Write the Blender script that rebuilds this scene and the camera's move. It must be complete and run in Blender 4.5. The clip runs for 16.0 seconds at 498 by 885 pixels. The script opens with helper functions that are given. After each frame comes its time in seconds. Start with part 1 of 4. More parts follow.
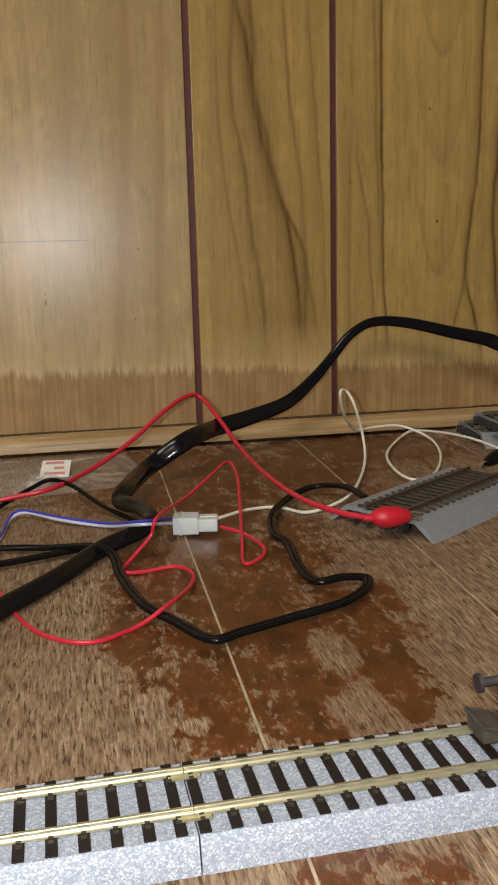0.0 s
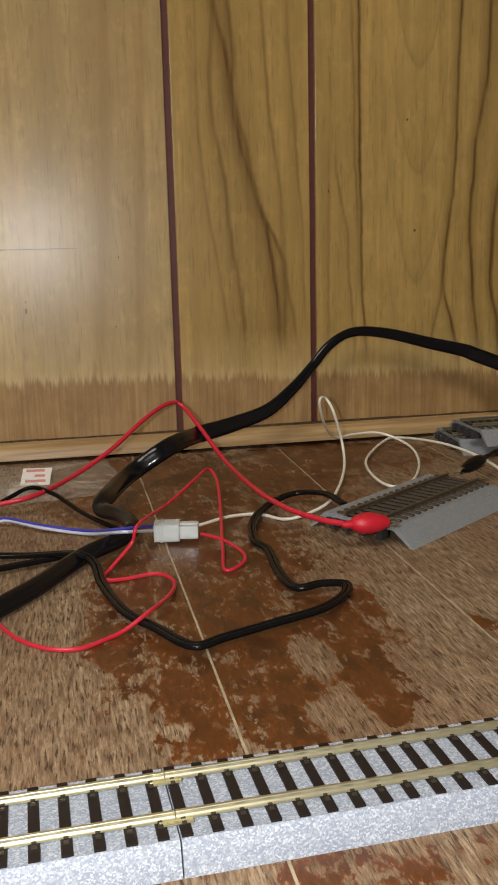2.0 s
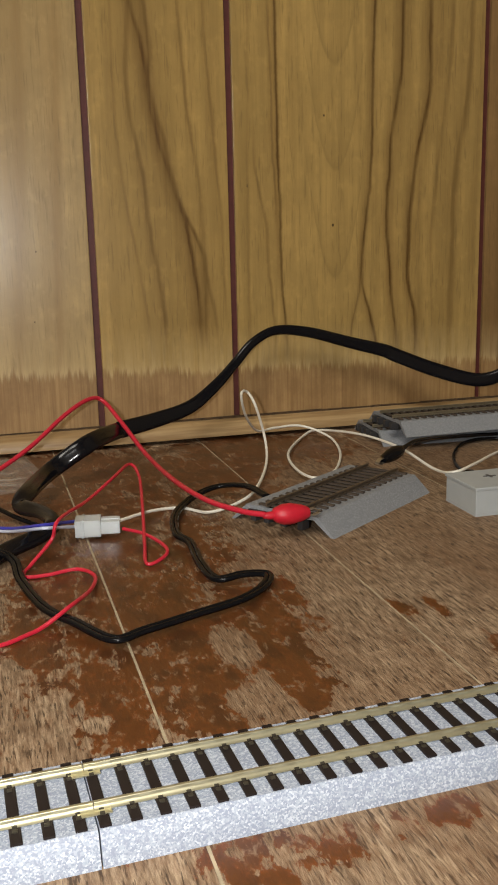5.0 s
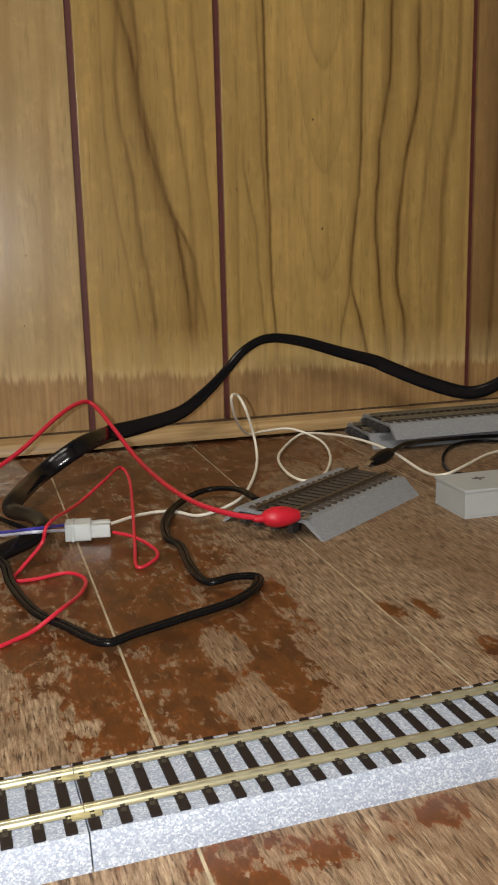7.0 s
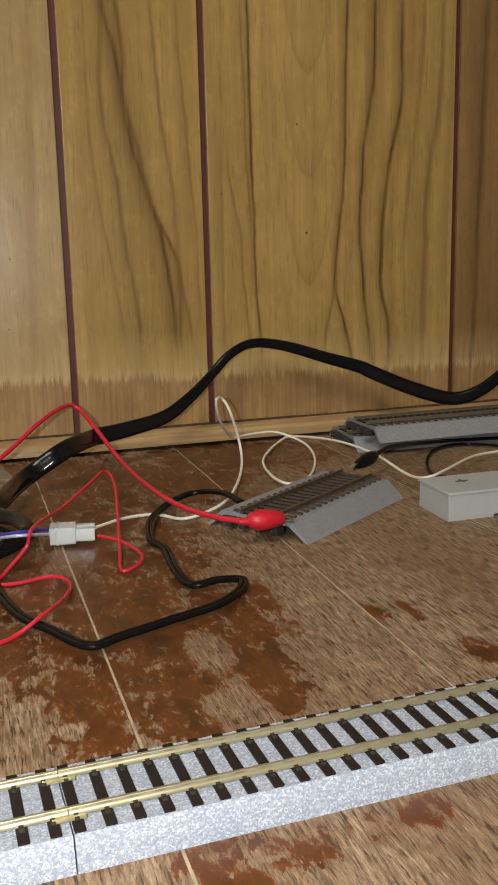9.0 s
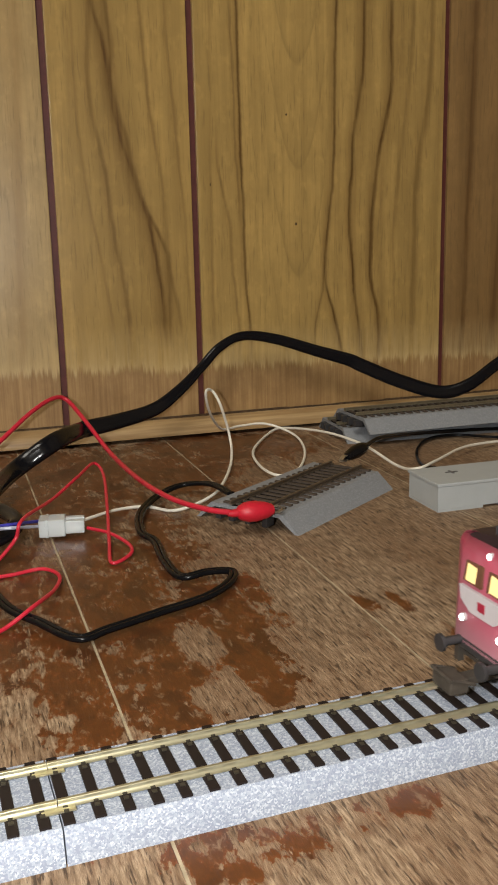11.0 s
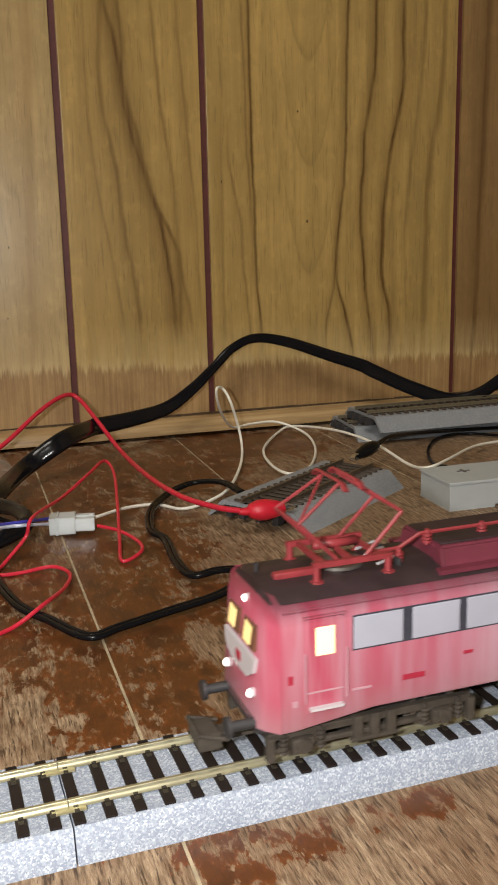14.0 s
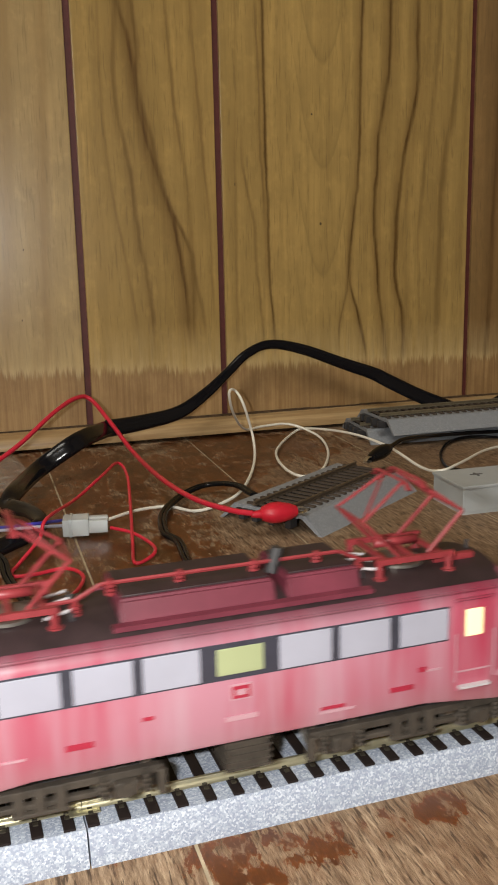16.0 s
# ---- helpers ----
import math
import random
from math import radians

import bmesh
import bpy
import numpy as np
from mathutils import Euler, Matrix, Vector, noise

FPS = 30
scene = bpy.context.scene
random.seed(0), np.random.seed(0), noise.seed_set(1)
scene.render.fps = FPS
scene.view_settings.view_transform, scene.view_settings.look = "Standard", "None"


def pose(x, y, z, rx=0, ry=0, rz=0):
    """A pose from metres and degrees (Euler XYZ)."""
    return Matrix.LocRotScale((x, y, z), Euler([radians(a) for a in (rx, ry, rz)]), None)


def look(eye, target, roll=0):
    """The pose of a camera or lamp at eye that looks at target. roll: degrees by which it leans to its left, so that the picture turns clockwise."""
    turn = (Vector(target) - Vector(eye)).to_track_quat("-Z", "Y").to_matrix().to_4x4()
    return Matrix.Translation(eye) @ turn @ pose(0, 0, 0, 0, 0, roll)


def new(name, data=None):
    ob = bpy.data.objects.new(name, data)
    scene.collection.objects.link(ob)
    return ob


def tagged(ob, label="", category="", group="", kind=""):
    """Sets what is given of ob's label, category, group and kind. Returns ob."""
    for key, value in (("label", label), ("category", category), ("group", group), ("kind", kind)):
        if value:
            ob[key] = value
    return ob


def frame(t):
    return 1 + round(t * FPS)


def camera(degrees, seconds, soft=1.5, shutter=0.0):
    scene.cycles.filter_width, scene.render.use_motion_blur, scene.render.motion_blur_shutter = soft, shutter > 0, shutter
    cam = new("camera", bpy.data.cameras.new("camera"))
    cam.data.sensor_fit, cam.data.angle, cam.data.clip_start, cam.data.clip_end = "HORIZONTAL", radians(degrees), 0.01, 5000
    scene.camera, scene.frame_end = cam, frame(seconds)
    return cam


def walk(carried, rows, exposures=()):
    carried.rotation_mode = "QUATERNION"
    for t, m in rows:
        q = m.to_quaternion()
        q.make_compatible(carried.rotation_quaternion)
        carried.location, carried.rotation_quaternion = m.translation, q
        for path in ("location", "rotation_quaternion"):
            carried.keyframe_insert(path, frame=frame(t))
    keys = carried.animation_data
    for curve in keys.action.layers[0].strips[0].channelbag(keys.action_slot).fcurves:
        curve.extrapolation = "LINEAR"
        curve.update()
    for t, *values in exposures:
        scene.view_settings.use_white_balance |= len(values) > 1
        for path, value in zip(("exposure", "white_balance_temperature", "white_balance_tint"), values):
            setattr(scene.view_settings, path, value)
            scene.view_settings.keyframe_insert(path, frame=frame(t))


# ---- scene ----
cam = camera(30.17, 16.0, soft=1.9, shutter=0.9)
PATH = [
    (0, -0.003, 0.0082, 0.1395, -10.29, -12.51, -1.5),
    (0.5, -0.0033, 0.0073, 0.1396, -10.58, -12.45, -1.42),
    (1, -0.003, 0.0067, 0.14, -11.04, -12.46, -1.42),
    (1.5, -0.0031, 0.0058, 0.14, -11.29, -12.24, -1.39),
    (2, -0.0035, 0.0048, 0.1408, -11.54, -12.14, -1.37),
    (2.5, -0.0029, 0.0043, 0.1402, -12.18, -12.04, -1.42),
    (3, -0.0017, 0.0046, 0.1392, -13.29, -12.36, -1.5),
    (3.5, -0.0005, 0.0045, 0.1387, -14.9, -13, -1.42),
    (4, -0.0001, 0.0034, 0.1386, -16.01, -12.8, -1.34),
    (6.5, -0.0004, 0.0019, 0.1388, -16.1, -12.12, -1.38),
    (7, -0.0001, 0.0013, 0.1389, -16.65, -12.21, -1.41),
    (7.5, 0.0003, 0.0011, 0.1387, -17.37, -12.35, -1.32),
    (8, 0.0003, 0.0007, 0.1387, -17.56, -12.22, -1.39),
    (8.5, 0.0002, 0.0004, 0.1387, -17.56, -12.09, -1.39),
    (9, -0, -0, 0.1389, -17.57, -12, -1.32),
    (9.5, 0.0002, 0.0002, 0.1389, -17.61, -12.07, -1.33),
    (10, 0.0004, 0.0003, 0.1389, -17.82, -12.32, -1.33),
    (12.5, 0.0007, 0.0008, 0.1384, -18.28, -12.65, -1.34),
    (13, 0.0007, 0.0018, 0.1383, -17.85, -12.76, -1.34),
    (13.5, 0.0005, 0.0019, 0.1382, -17.54, -12.78, -1.36),
    (14, 0.0004, 0.0024, 0.1383, -17.57, -12.63, -1.3),
    (14.5, -0.0001, 0.0025, 0.1383, -17.53, -12.57, -1.21),
    (15, -0.0002, 0.0022, 0.139, -17.31, -12.55, -1.17),
    (15.5, -0.0003, 0.0018, 0.1391, -17, -12.49, -1.18),
    (16, -0.0002, 0.0019, 0.1394, -16.81, -12.56, -1.25),
]
walk(cam, [(t, pose(x, y, z, 90 + pitch, 0, yaw) @ pose(0, 0, 0, 0, 0, roll)) for t, x, y, z, yaw, pitch, roll in PATH],
     [(0, 0.05), (3.5, 0.12), (7, 0.20), (10, 0.20), (13, 0.20), (14.5, 0.14), (16, 0.08)])

# ---- light: a dim room, an unseen overhead fill lamp, and the torch beside the lens ----
world = bpy.data.worlds.new("room_air")
scene.world = world
world.use_nodes = True
world.node_tree.nodes["Background"].inputs[0].default_value = (0.9, 0.92, 1.0, 1)
world.node_tree.nodes["Background"].inputs[1].default_value = 0.03


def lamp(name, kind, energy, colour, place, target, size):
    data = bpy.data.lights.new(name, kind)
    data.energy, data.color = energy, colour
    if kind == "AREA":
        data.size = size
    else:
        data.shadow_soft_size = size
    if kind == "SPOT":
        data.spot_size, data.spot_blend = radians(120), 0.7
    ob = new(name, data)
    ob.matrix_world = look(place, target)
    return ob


lamp("torch_light", "SPOT", 3.5, (1.0, 0.98, 0.95), (-0.036, 0.004, 0.148), (0.1, 0.6, 0.08), 0.004)
# Unseen overhead lamp, assumed for the room; adds soft fill on wall and floor.
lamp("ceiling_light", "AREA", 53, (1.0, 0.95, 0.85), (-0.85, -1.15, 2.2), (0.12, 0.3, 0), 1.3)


# ---- materials ----
class Nodes:
    """Short calls for shader nodes."""

    def __init__(self, name):
        self.mat = bpy.data.materials.new(name)
        self.mat.use_nodes = True
        self.tree = self.mat.node_tree
        self.bsdf = self.tree.nodes["Principled BSDF"]
        self.pos = self.node("ShaderNodeNewGeometry").outputs["Position"]
        self.obj = self.node("ShaderNodeTexCoord").outputs["Object"]

    def node(self, kind, **props):
        n = self.tree.nodes.new(kind)
        for k, v in props.items():
            setattr(n, k, v)
        return n

    def put(self, socket, value):
        if isinstance(value, bpy.types.NodeSocket):
            self.tree.links.new(value, socket)
        elif isinstance(value, (tuple, list)) and len(value) == 3 and socket.type == "RGBA":
            socket.default_value = (*value, 1)
        else:
            socket.default_value = value

    def math(self, op, a, b=0.0, c=0.0):
        n = self.node("ShaderNodeMath", operation=op)
        for s, v in zip(n.inputs, (a, b, c)):
            self.put(s, v)
        return n.outputs[0]

    def scaled(self, vector, scale, shift=(0, 0, 0), turn=(0, 0, 0)):
        n = self.node("ShaderNodeMapping")
        self.put(n.inputs[0], vector)
        n.inputs["Scale"].default_value, n.inputs["Location"].default_value, n.inputs["Rotation"].default_value = scale, shift, turn
        return n.outputs[0]

    def noise(self, vector, scale, detail=4, rough=0.55, warp=0.0):
        n = self.node("ShaderNodeTexNoise")
        self.put(n.inputs["Vector"], vector)
        for k, v in (("Scale", scale), ("Detail", detail), ("Roughness", rough), ("Distortion", warp)):
            n.inputs[k].default_value = v
        return n.outputs["Fac"]

    def ramp(self, fac, *stops):
        n = self.node("ShaderNodeValToRGB")
        self.put(n.inputs[0], fac)
        els = n.color_ramp.elements
        while len(els) < len(stops):
            els.new(0.5)
        for e, (p, c) in zip(els, stops):
            e.position = p
            e.color = (c, c, c, 1) if isinstance(c, (int, float)) else (*c, 1)
        return n.outputs[0]

    def mix(self, fac, a, b, blend="MIX"):
        n = self.node("ShaderNodeMix", data_type="RGBA", blend_type=blend)
        self.put(n.inputs[0], fac), self.put(n.inputs[6], a), self.put(n.inputs[7], b)
        return n.outputs[2]

    def split(self, vector):
        n = self.node("ShaderNodeSeparateXYZ")
        self.put(n.inputs[0], vector)
        return n.outputs

    def bump(self, height, strength=0.3, distance=0.001):
        n = self.node("ShaderNodeBump")
        self.put(n.inputs["Height"], height)
        n.inputs["Strength"].default_value, n.inputs["Distance"].default_value = strength, distance
        self.tree.links.new(n.outputs[0], self.bsdf.inputs["Normal"])

    def set(self, **values):
        for k, v in values.items():
            self.put(self.bsdf.inputs[k.replace("_", " ")], v)
        return self.mat


def plain(name, colour, rough=0.5, metal=0.0, vary=0.25, scale=300, coat=0.0, bump=0.0):
    """A material of one colour with fine mottling and wear."""
    n = Nodes(name)
    f = n.noise(n.obj, scale, 5, 0.6)
    dark = tuple(c * (1 - vary) for c in colour)
    col = n.mix(n.ramp(f, (0.3, 0.0), (0.7, 1.0)), dark, colour)
    big = n.noise(n.obj, scale / 8, 3)
    n.set(Base_Color=col, Metallic=metal, Coat_Weight=coat)
    n.set(Roughness=n.math("ADD", rough - 0.08, n.math("MULTIPLY", big, 0.16)))
    if bump:
        n.bump(f, bump, 0.0004)
    return n.mat


def glow(name, colour, strength):
    n = Nodes(name)
    n.set(Base_Color=colour, Emission_Color=colour, Emission_Strength=strength, Roughness=0.4)
    return n.mat


def panel_wood(name, seed, light, dark, veins, arch=None, marks=()):
    """Vertical veneer grain with dark veins (strength, width, then the line as x, z from foot to head) and, where given, pale cathedral arcs."""
    n = Nodes(name)
    x, y, z = n.split(n.pos)
    wob = n.math("SUBTRACT", n.noise(n.scaled(n.pos, (25, 1, 14), (seed * 2, 0, 3)), 1.0, 3, 0.5), 0.5)
    wide = n.noise(n.scaled(n.pos, (30, 1, 1.4), (seed + 5, 0, 1)), 1.0, 3, 0.5, 0.3)
    mid = n.noise(n.scaled(n.pos, (120, 1, 3.5), (seed + 2, 0, 1)), 1.0, 3, 0.6, 0.2)
    fine = n.noise(n.scaled(n.pos, (420, 1, 11), (seed, 0, 0)), 1.0, 4, 0.65)
    pores = n.noise(n.scaled(n.pos, (800, 1, 60), (seed, 0, 0)), 1.0, 2, 0.5)
    col = n.mix(n.ramp(wide, (0.32, 1.0), (0.66, 0.0)), light, tuple(a * 0.70 for a in light))
    col = n.mix(n.math("MULTIPLY", n.ramp(mid, (0.38, 1.0), (0.56, 0.0)), 0.55), col, tuple(a * 0.55 + 0.3 * d for a, d in zip(light, dark)))
    streaky = n.noise(n.scaled(n.pos, (240, 1, 12), (seed + 9, 0, 2)), 1.0, 4, 0.6)
    cloud = n.noise(n.scaled(n.pos, (60, 1, 42), (seed, 0, 8)), 1.0, 5, 0.65)
    flame = n.noise(n.scaled(n.pos, (150, 1, 110), (seed, 0, 2)), 1.0, 3, 0.6)
    col = n.mix(n.math("MULTIPLY", n.ramp(cloud, (0.38, 1.0), (0.60, 0.0)), 0.48), col, tuple(a * 0.60 for a in light))
    col = n.mix(n.math("MULTIPLY", n.ramp(flame, (0.55, 0.0), (0.70, 1.0)), 0.20), col, tuple(min(1.0, a * 1.25) for a in light))
    col = n.mix(n.math("MULTIPLY", n.ramp(streaky, (0.52, 0.0), (0.70, 1.0)), 0.26), col, tuple(a * 0.45 for a in light))
    jitter = n.math("SUBTRACT", n.noise(n.scaled(n.pos, (90, 1, 55), (seed, 0, 5)), 1.0, 4, 0.65), 0.5)
    bent = n.math("ADD", x, n.math("ADD", n.math("MULTIPLY", wob, 0.0022), n.math("MULTIPLY", jitter, 0.0030)))
    up = n.math("MULTIPLY", z, 1 / 0.4)
    for strength, width, line in veins:
        xs = [p[0] for p in line]
        low, span = min(xs) - 0.001, max(xs) - min(xs) + 0.002
        path = n.ramp(up, *[(pz / 0.4, (px - low) / span) for px, pz in line])
        path.node.color_ramp.interpolation = "CARDINAL"
        d = n.math("SUBTRACT", bent, n.math("ADD", low, n.math("MULTIPLY", path, span)))
        d = n.math("ADD", n.math("MULTIPLY", d, 0.4 / width), 0.5)
        a = n.ramp(d, (0.05, 0.0), (0.28, 0.20), (0.42, 0.50), (0.475, 1.0), (0.525, 0.95), (0.63, 0.12), (0.80, 0.0))
        a = n.math("MULTIPLY", a, n.math("MULTIPLY", min(1.0, strength * 1.15), n.ramp(streaky, (0.30, 0.65), (0.52, 1.0))))
        ends = n.ramp(up, (max(0.0, line[0][1] / 0.4 - 0.06), 0.0), (line[0][1] / 0.4, 1.0), (min(0.97, line[-1][1] / 0.4), 1.0), (min(1.0, line[-1][1] / 0.4 + 0.08), 0.55 if line[-1][1] > 0.26 else 0.0))
        col = n.mix(n.math("MULTIPLY", a, ends), col, dark)
    if arch:
        ax, reach = arch
        dx = n.math("SUBTRACT", bent, ax)
        g = n.math("SUBTRACT", n.math("MULTIPLY", n.math("MULTIPLY", dx, dx), 170.0), n.math("ADD", z, n.math("MULTIPLY", wob, 0.02)))
        ring = n.ramp(n.math("FRACT", n.math("ADD", n.math("MULTIPLY", g, 13.7), 20.45)), (0.0, 0.0), (0.55, 0.08), (0.84, 0.35), (0.93, 1.0), (0.97, 0.0))
        near = n.ramp(n.math("MULTIPLY", n.math("ABSOLUTE", dx), 1 / reach), (0.6, 1.0), (1.0, 0.0))
        col = n.mix(n.math("MULTIPLY", n.math("MULTIPLY", ring, near), 0.62), col, tuple(a * 0.52 for a in light))
    col = n.mix(n.math("MULTIPLY", n.ramp(fine, (0.35, 1.0), (0.65, 0.0)), 0.34), col, tuple(a * 0.55 for a in light))
    col = n.mix(n.math("MULTIPLY", n.ramp(pores, (0.58, 0.0), (0.70, 1.0)), 0.42), col, tuple(a * 0.35 for a in light))
    for mx, mz, rx, rz in marks:
        dist = n.math("ADD", n.math("POWER", n.math("DIVIDE", n.math("SUBTRACT", x, mx), rx), 2.0), n.math("POWER", n.math("DIVIDE", n.math("SUBTRACT", z, mz), rz), 2.0))
        col = n.mix(n.ramp(n.math("ADD", dist, n.math("MULTIPLY", wob, 0.8)), (0.5, 0.85), (1.0, 0.0)), col, (0.05, 0.026, 0.012))
    # rubbed-off lacquer along the foot of the wall, with a jagged edge
    jag = n.noise(n.scaled(n.pos, (55, 1, 6), (1, 0, 4)), 1.0, 3, 0.6)
    jag2 = n.noise(n.scaled(n.pos, (300, 1, 16), (6, 0, 4)), 1.0, 4, 0.7)
    jag3 = n.noise(n.scaled(n.pos, (900, 1, 40), (9, 0, 1)), 1.0, 3, 0.6)
    edge = n.math("ADD", n.math("ADD", z, n.math("SUBTRACT", n.math("MULTIPLY", x, 0.022), 0.0062)), n.math("MULTIPLY", n.math("SUBTRACT", jag, 0.5), 0.010))
    edge = n.math("ADD", edge, n.math("ADD", n.math("MULTIPLY", n.math("SUBTRACT", jag2, 0.5), 0.015), n.math("MULTIPLY", n.math("SUBTRACT", jag3, 0.5), 0.013)))
    worn = n.ramp(n.math("MULTIPLY", edge, 10.0), (0.425, 1.0), (0.485, 0.0))
    rim = n.ramp(n.math("MULTIPLY", edge, 10.0), (0.43, 0.0), (0.47, 1.0), (0.54, 0.55), (0.78, 0.0))
    rough_wood = n.mix(n.ramp(fine, (0.3, 0.0), (0.7, 1.0)), (0.25, 0.135, 0.045), (0.46, 0.29, 0.125))
    rough_wood = n.mix(n.math("MULTIPLY", n.ramp(cloud, (0.35, 1.0), (0.6, 0.0)), 0.5), rough_wood, (0.19, 0.095, 0.032))
    col = n.mix(n.math("MULTIPLY", rim, n.ramp(jag2, (0.35, 0.15), (0.6, 0.75))), col, (0.62, 0.47, 0.24))
    col = n.mix(n.math("MULTIPLY", worn, 0.88), col, rough_wood)
    gloss = n.math("ADD", n.math("MULTIPLY", worn, 0.30), n.math("ADD", 0.25, n.math("MULTIPLY", fine, 0.10)))
    n.set(Base_Color=col, Roughness=gloss, Specular_IOR_Level=0.62)
    n.bump(n.math("ADD", fine, n.math("MULTIPLY", pores, 0.6)), 0.12, 0.0004)
    return n.mat


# old varnish left on the floor: centre and half sizes
PATCHES = [(0.0524, 0.352, 0.0236, 0.0367), (0.050, 0.302, 0.0206, 0.0278), (0.0554, 0.2645, 0.0151, 0.0258), (0.090, 0.319, 0.0141, 0.0317), (0.088, 0.278, 0.0099, 0.0186),
           (0.0894, 0.254, 0.0075, 0.0106), (0.031, 0.278, 0.0095, 0.052), (0.0685, 0.4224, 0.028, 0.061), (0.0205, 0.395, 0.0095, 0.058), (0.052, 0.540, 0.046, 0.075),
           (0.1298, 0.5395, 0.0291, 0.049), (0.1772, 0.587, 0.046, 0.0417), (0.1094, 0.3361, 0.0043, 0.0146), (0.1455, 0.305, 0.0024, 0.008), (0.1665, 0.2601, 0.0055, 0.0085),
           (0.1589, 0.3041, 0.0022, 0.0072), (0.010, 0.335, 0.0075, 0.045), (0.057, 0.1795, 0.0140, 0.0075), (0.0885, 0.1842, 0.0023, 0.0045), (0.1024, 0.1841, 0.0055, 0.005)]

# rubbed-through spots inside the varnish
HOLES = [(0.0766, 0.2943, 0.006, 0.0135), (0.0744, 0.2535, 0.0082, 0.009), (0.0785, 0.2408, 0.0048, 0.0057), (0.024, 0.2539, 0.0035, 0.0046), (0.071, 0.4214, 0.0076, 0.006)]


def floor_wood():
    n = Nodes("worn_varnished_floor_wood")
    x, y, z = n.split(n.pos)
    rand = n.node("ShaderNodeObjectInfo").outputs["Random"]
    total = None
    for cx, cy, ax, ay in PATCHES:
        m = n.node("ShaderNodeVectorMath", operation="DISTANCE")
        n.put(m.inputs[0], n.scaled(n.pos, (1 / ax, 1 / ay, 0)))
        m.inputs[1].default_value = (cx / ax, cy / ay, 0)
        d = n.math("SUBTRACT", 1.42, m.outputs["Value"])
        total = d if total is None else n.math("MAXIMUM", total, d)
    total = n.math("MINIMUM", n.math("MAXIMUM", total, -0.85), 0.66)
    for cx, cy, ax, ay in HOLES:
        m = n.node("ShaderNodeVectorMath", operation="DISTANCE")
        n.put(m.inputs[0], n.scaled(n.pos, (1 / ax, 1 / ay, 0)))
        m.inputs[1].default_value = (cx / ax, cy / ay, 0)
        total = n.math("SUBTRACT", total, n.math("MULTIPLY", n.math("MAXIMUM", n.math("SUBTRACT", 1.5, m.outputs["Value"]), 0.0), 1.7))
    lobes = n.noise(n.scaled(n.pos, (1.0, 0.6, 1), (1, 5, 0)), 55, 3, 0.5, 0.3)
    edge = n.noise(n.scaled(n.pos, (1.0, 0.5, 1)), 130, 4, 0.6, 0.4)
    spots = n.noise(n.scaled(n.pos, (1.0, 0.5, 1), (3, 1, 0)), 330, 4, 0.65)
    level = n.math("ADD", total, n.math("MULTIPLY", n.math("SUBTRACT", lobes, 0.5), 2.0))
    level = n.math("ADD", level, n.math("MULTIPLY", n.math("SUBTRACT", edge, 0.5), 3.0))
    level = n.math("ADD", level, n.math("MULTIPLY", n.math("SUBTRACT", spots, 0.5), 3.2))
    mask = n.ramp(n.math("ADD", n.math("MULTIPLY", level, 0.2), 0.5), (0.535, 0.0), (0.555, 1.0))
    thick = n.ramp(n.math("ADD", n.math("MULTIPLY", level, 0.2), 0.5), (0.55, 0.0), (0.66, 1.0))
    grain = n.noise(n.scaled(n.pos, (760, 100, 1)), 1.0, 5, 0.7, 0.15)
    flecks = n.noise(n.scaled(n.pos, (1150, 125, 1), (2, 0, 0)), 1.0, 3, 0.6)
    pores = n.noise(n.scaled(n.pos, (1300, 170, 1), (7, 0, 0)), 1.0, 2, 0.5)
    tone = n.noise(n.scaled(n.pos, (14, 5, 1)), 1.0, 3, 0.5)
    coarse = n.noise(n.scaled(n.pos, (190, 44, 1), (4, 0, 0)), 1.0, 4, 0.6)
    bare = n.ramp(grain, (0.33, (0.112, 0.072, 0.041)), (0.47, (0.262, 0.180, 0.110)), (0.64, (0.49, 0.365, 0.236)))
    bare = n.mix(n.math("MULTIPLY", n.ramp(tone, (0.35, 1.0), (0.65, 0.0)), 0.50), bare, (0.165, 0.082, 0.036))
    bare = n.mix(n.math("MULTIPLY", n.ramp(coarse, (0.36, 1.0), (0.5, 0.0)), 0.5), bare, (0.105, 0.060, 0.030))
    bare = n.mix(n.math("MULTIPLY", n.ramp(flecks, (0.37, 1.0), (0.45, 0.0)), 0.85), bare, (0.040, 0.022, 0.011))
    bare = n.mix(n.math("MULTIPLY", n.ramp(pores, (0.64, 0.0), (0.74, 1.0)), 0.55), bare, (0.56, 0.42, 0.26))
    # rusty stain round the varnish that is left
    halo = n.ramp(n.math("ADD", n.math("MULTIPLY", level, 0.2), 0.5), (0.40, 0.0), (0.53, 0.55))
    bare = n.mix(n.math("MULTIPLY", halo, n.ramp(coarse, (0.4, 0.3), (0.6, 1.0))), bare, (0.16, 0.068, 0.026))
    var = n.mix(thick, (0.170, 0.050, 0.012), (0.092, 0.029, 0.008))
    var = n.mix(n.ramp(n.noise(n.pos, 260, 5, 0.65), (0.42, 0.0), (0.62, 0.8)), var, (0.105, 0.036, 0.009))
    var = n.mix(n.ramp(n.noise(n.scaled(n.pos, (1, 0.5, 1), (8, 2, 0)), 95, 4, 0.6), (0.40, 0.7), (0.50, 0.0)), var, (0.042, 0.015, 0.006))
    scuff = n.noise(n.scaled(n.pos, (1.0, 0.45, 1), (5, 9, 0)), 210, 5, 0.7, 0.4)
    var = n.mix(n.math("MULTIPLY", n.ramp(scuff, (0.57, 0.0), (0.66, 1.0)), 0.65), var, (0.30, 0.20, 0.12))
    col = n.mix(mask, bare, var)
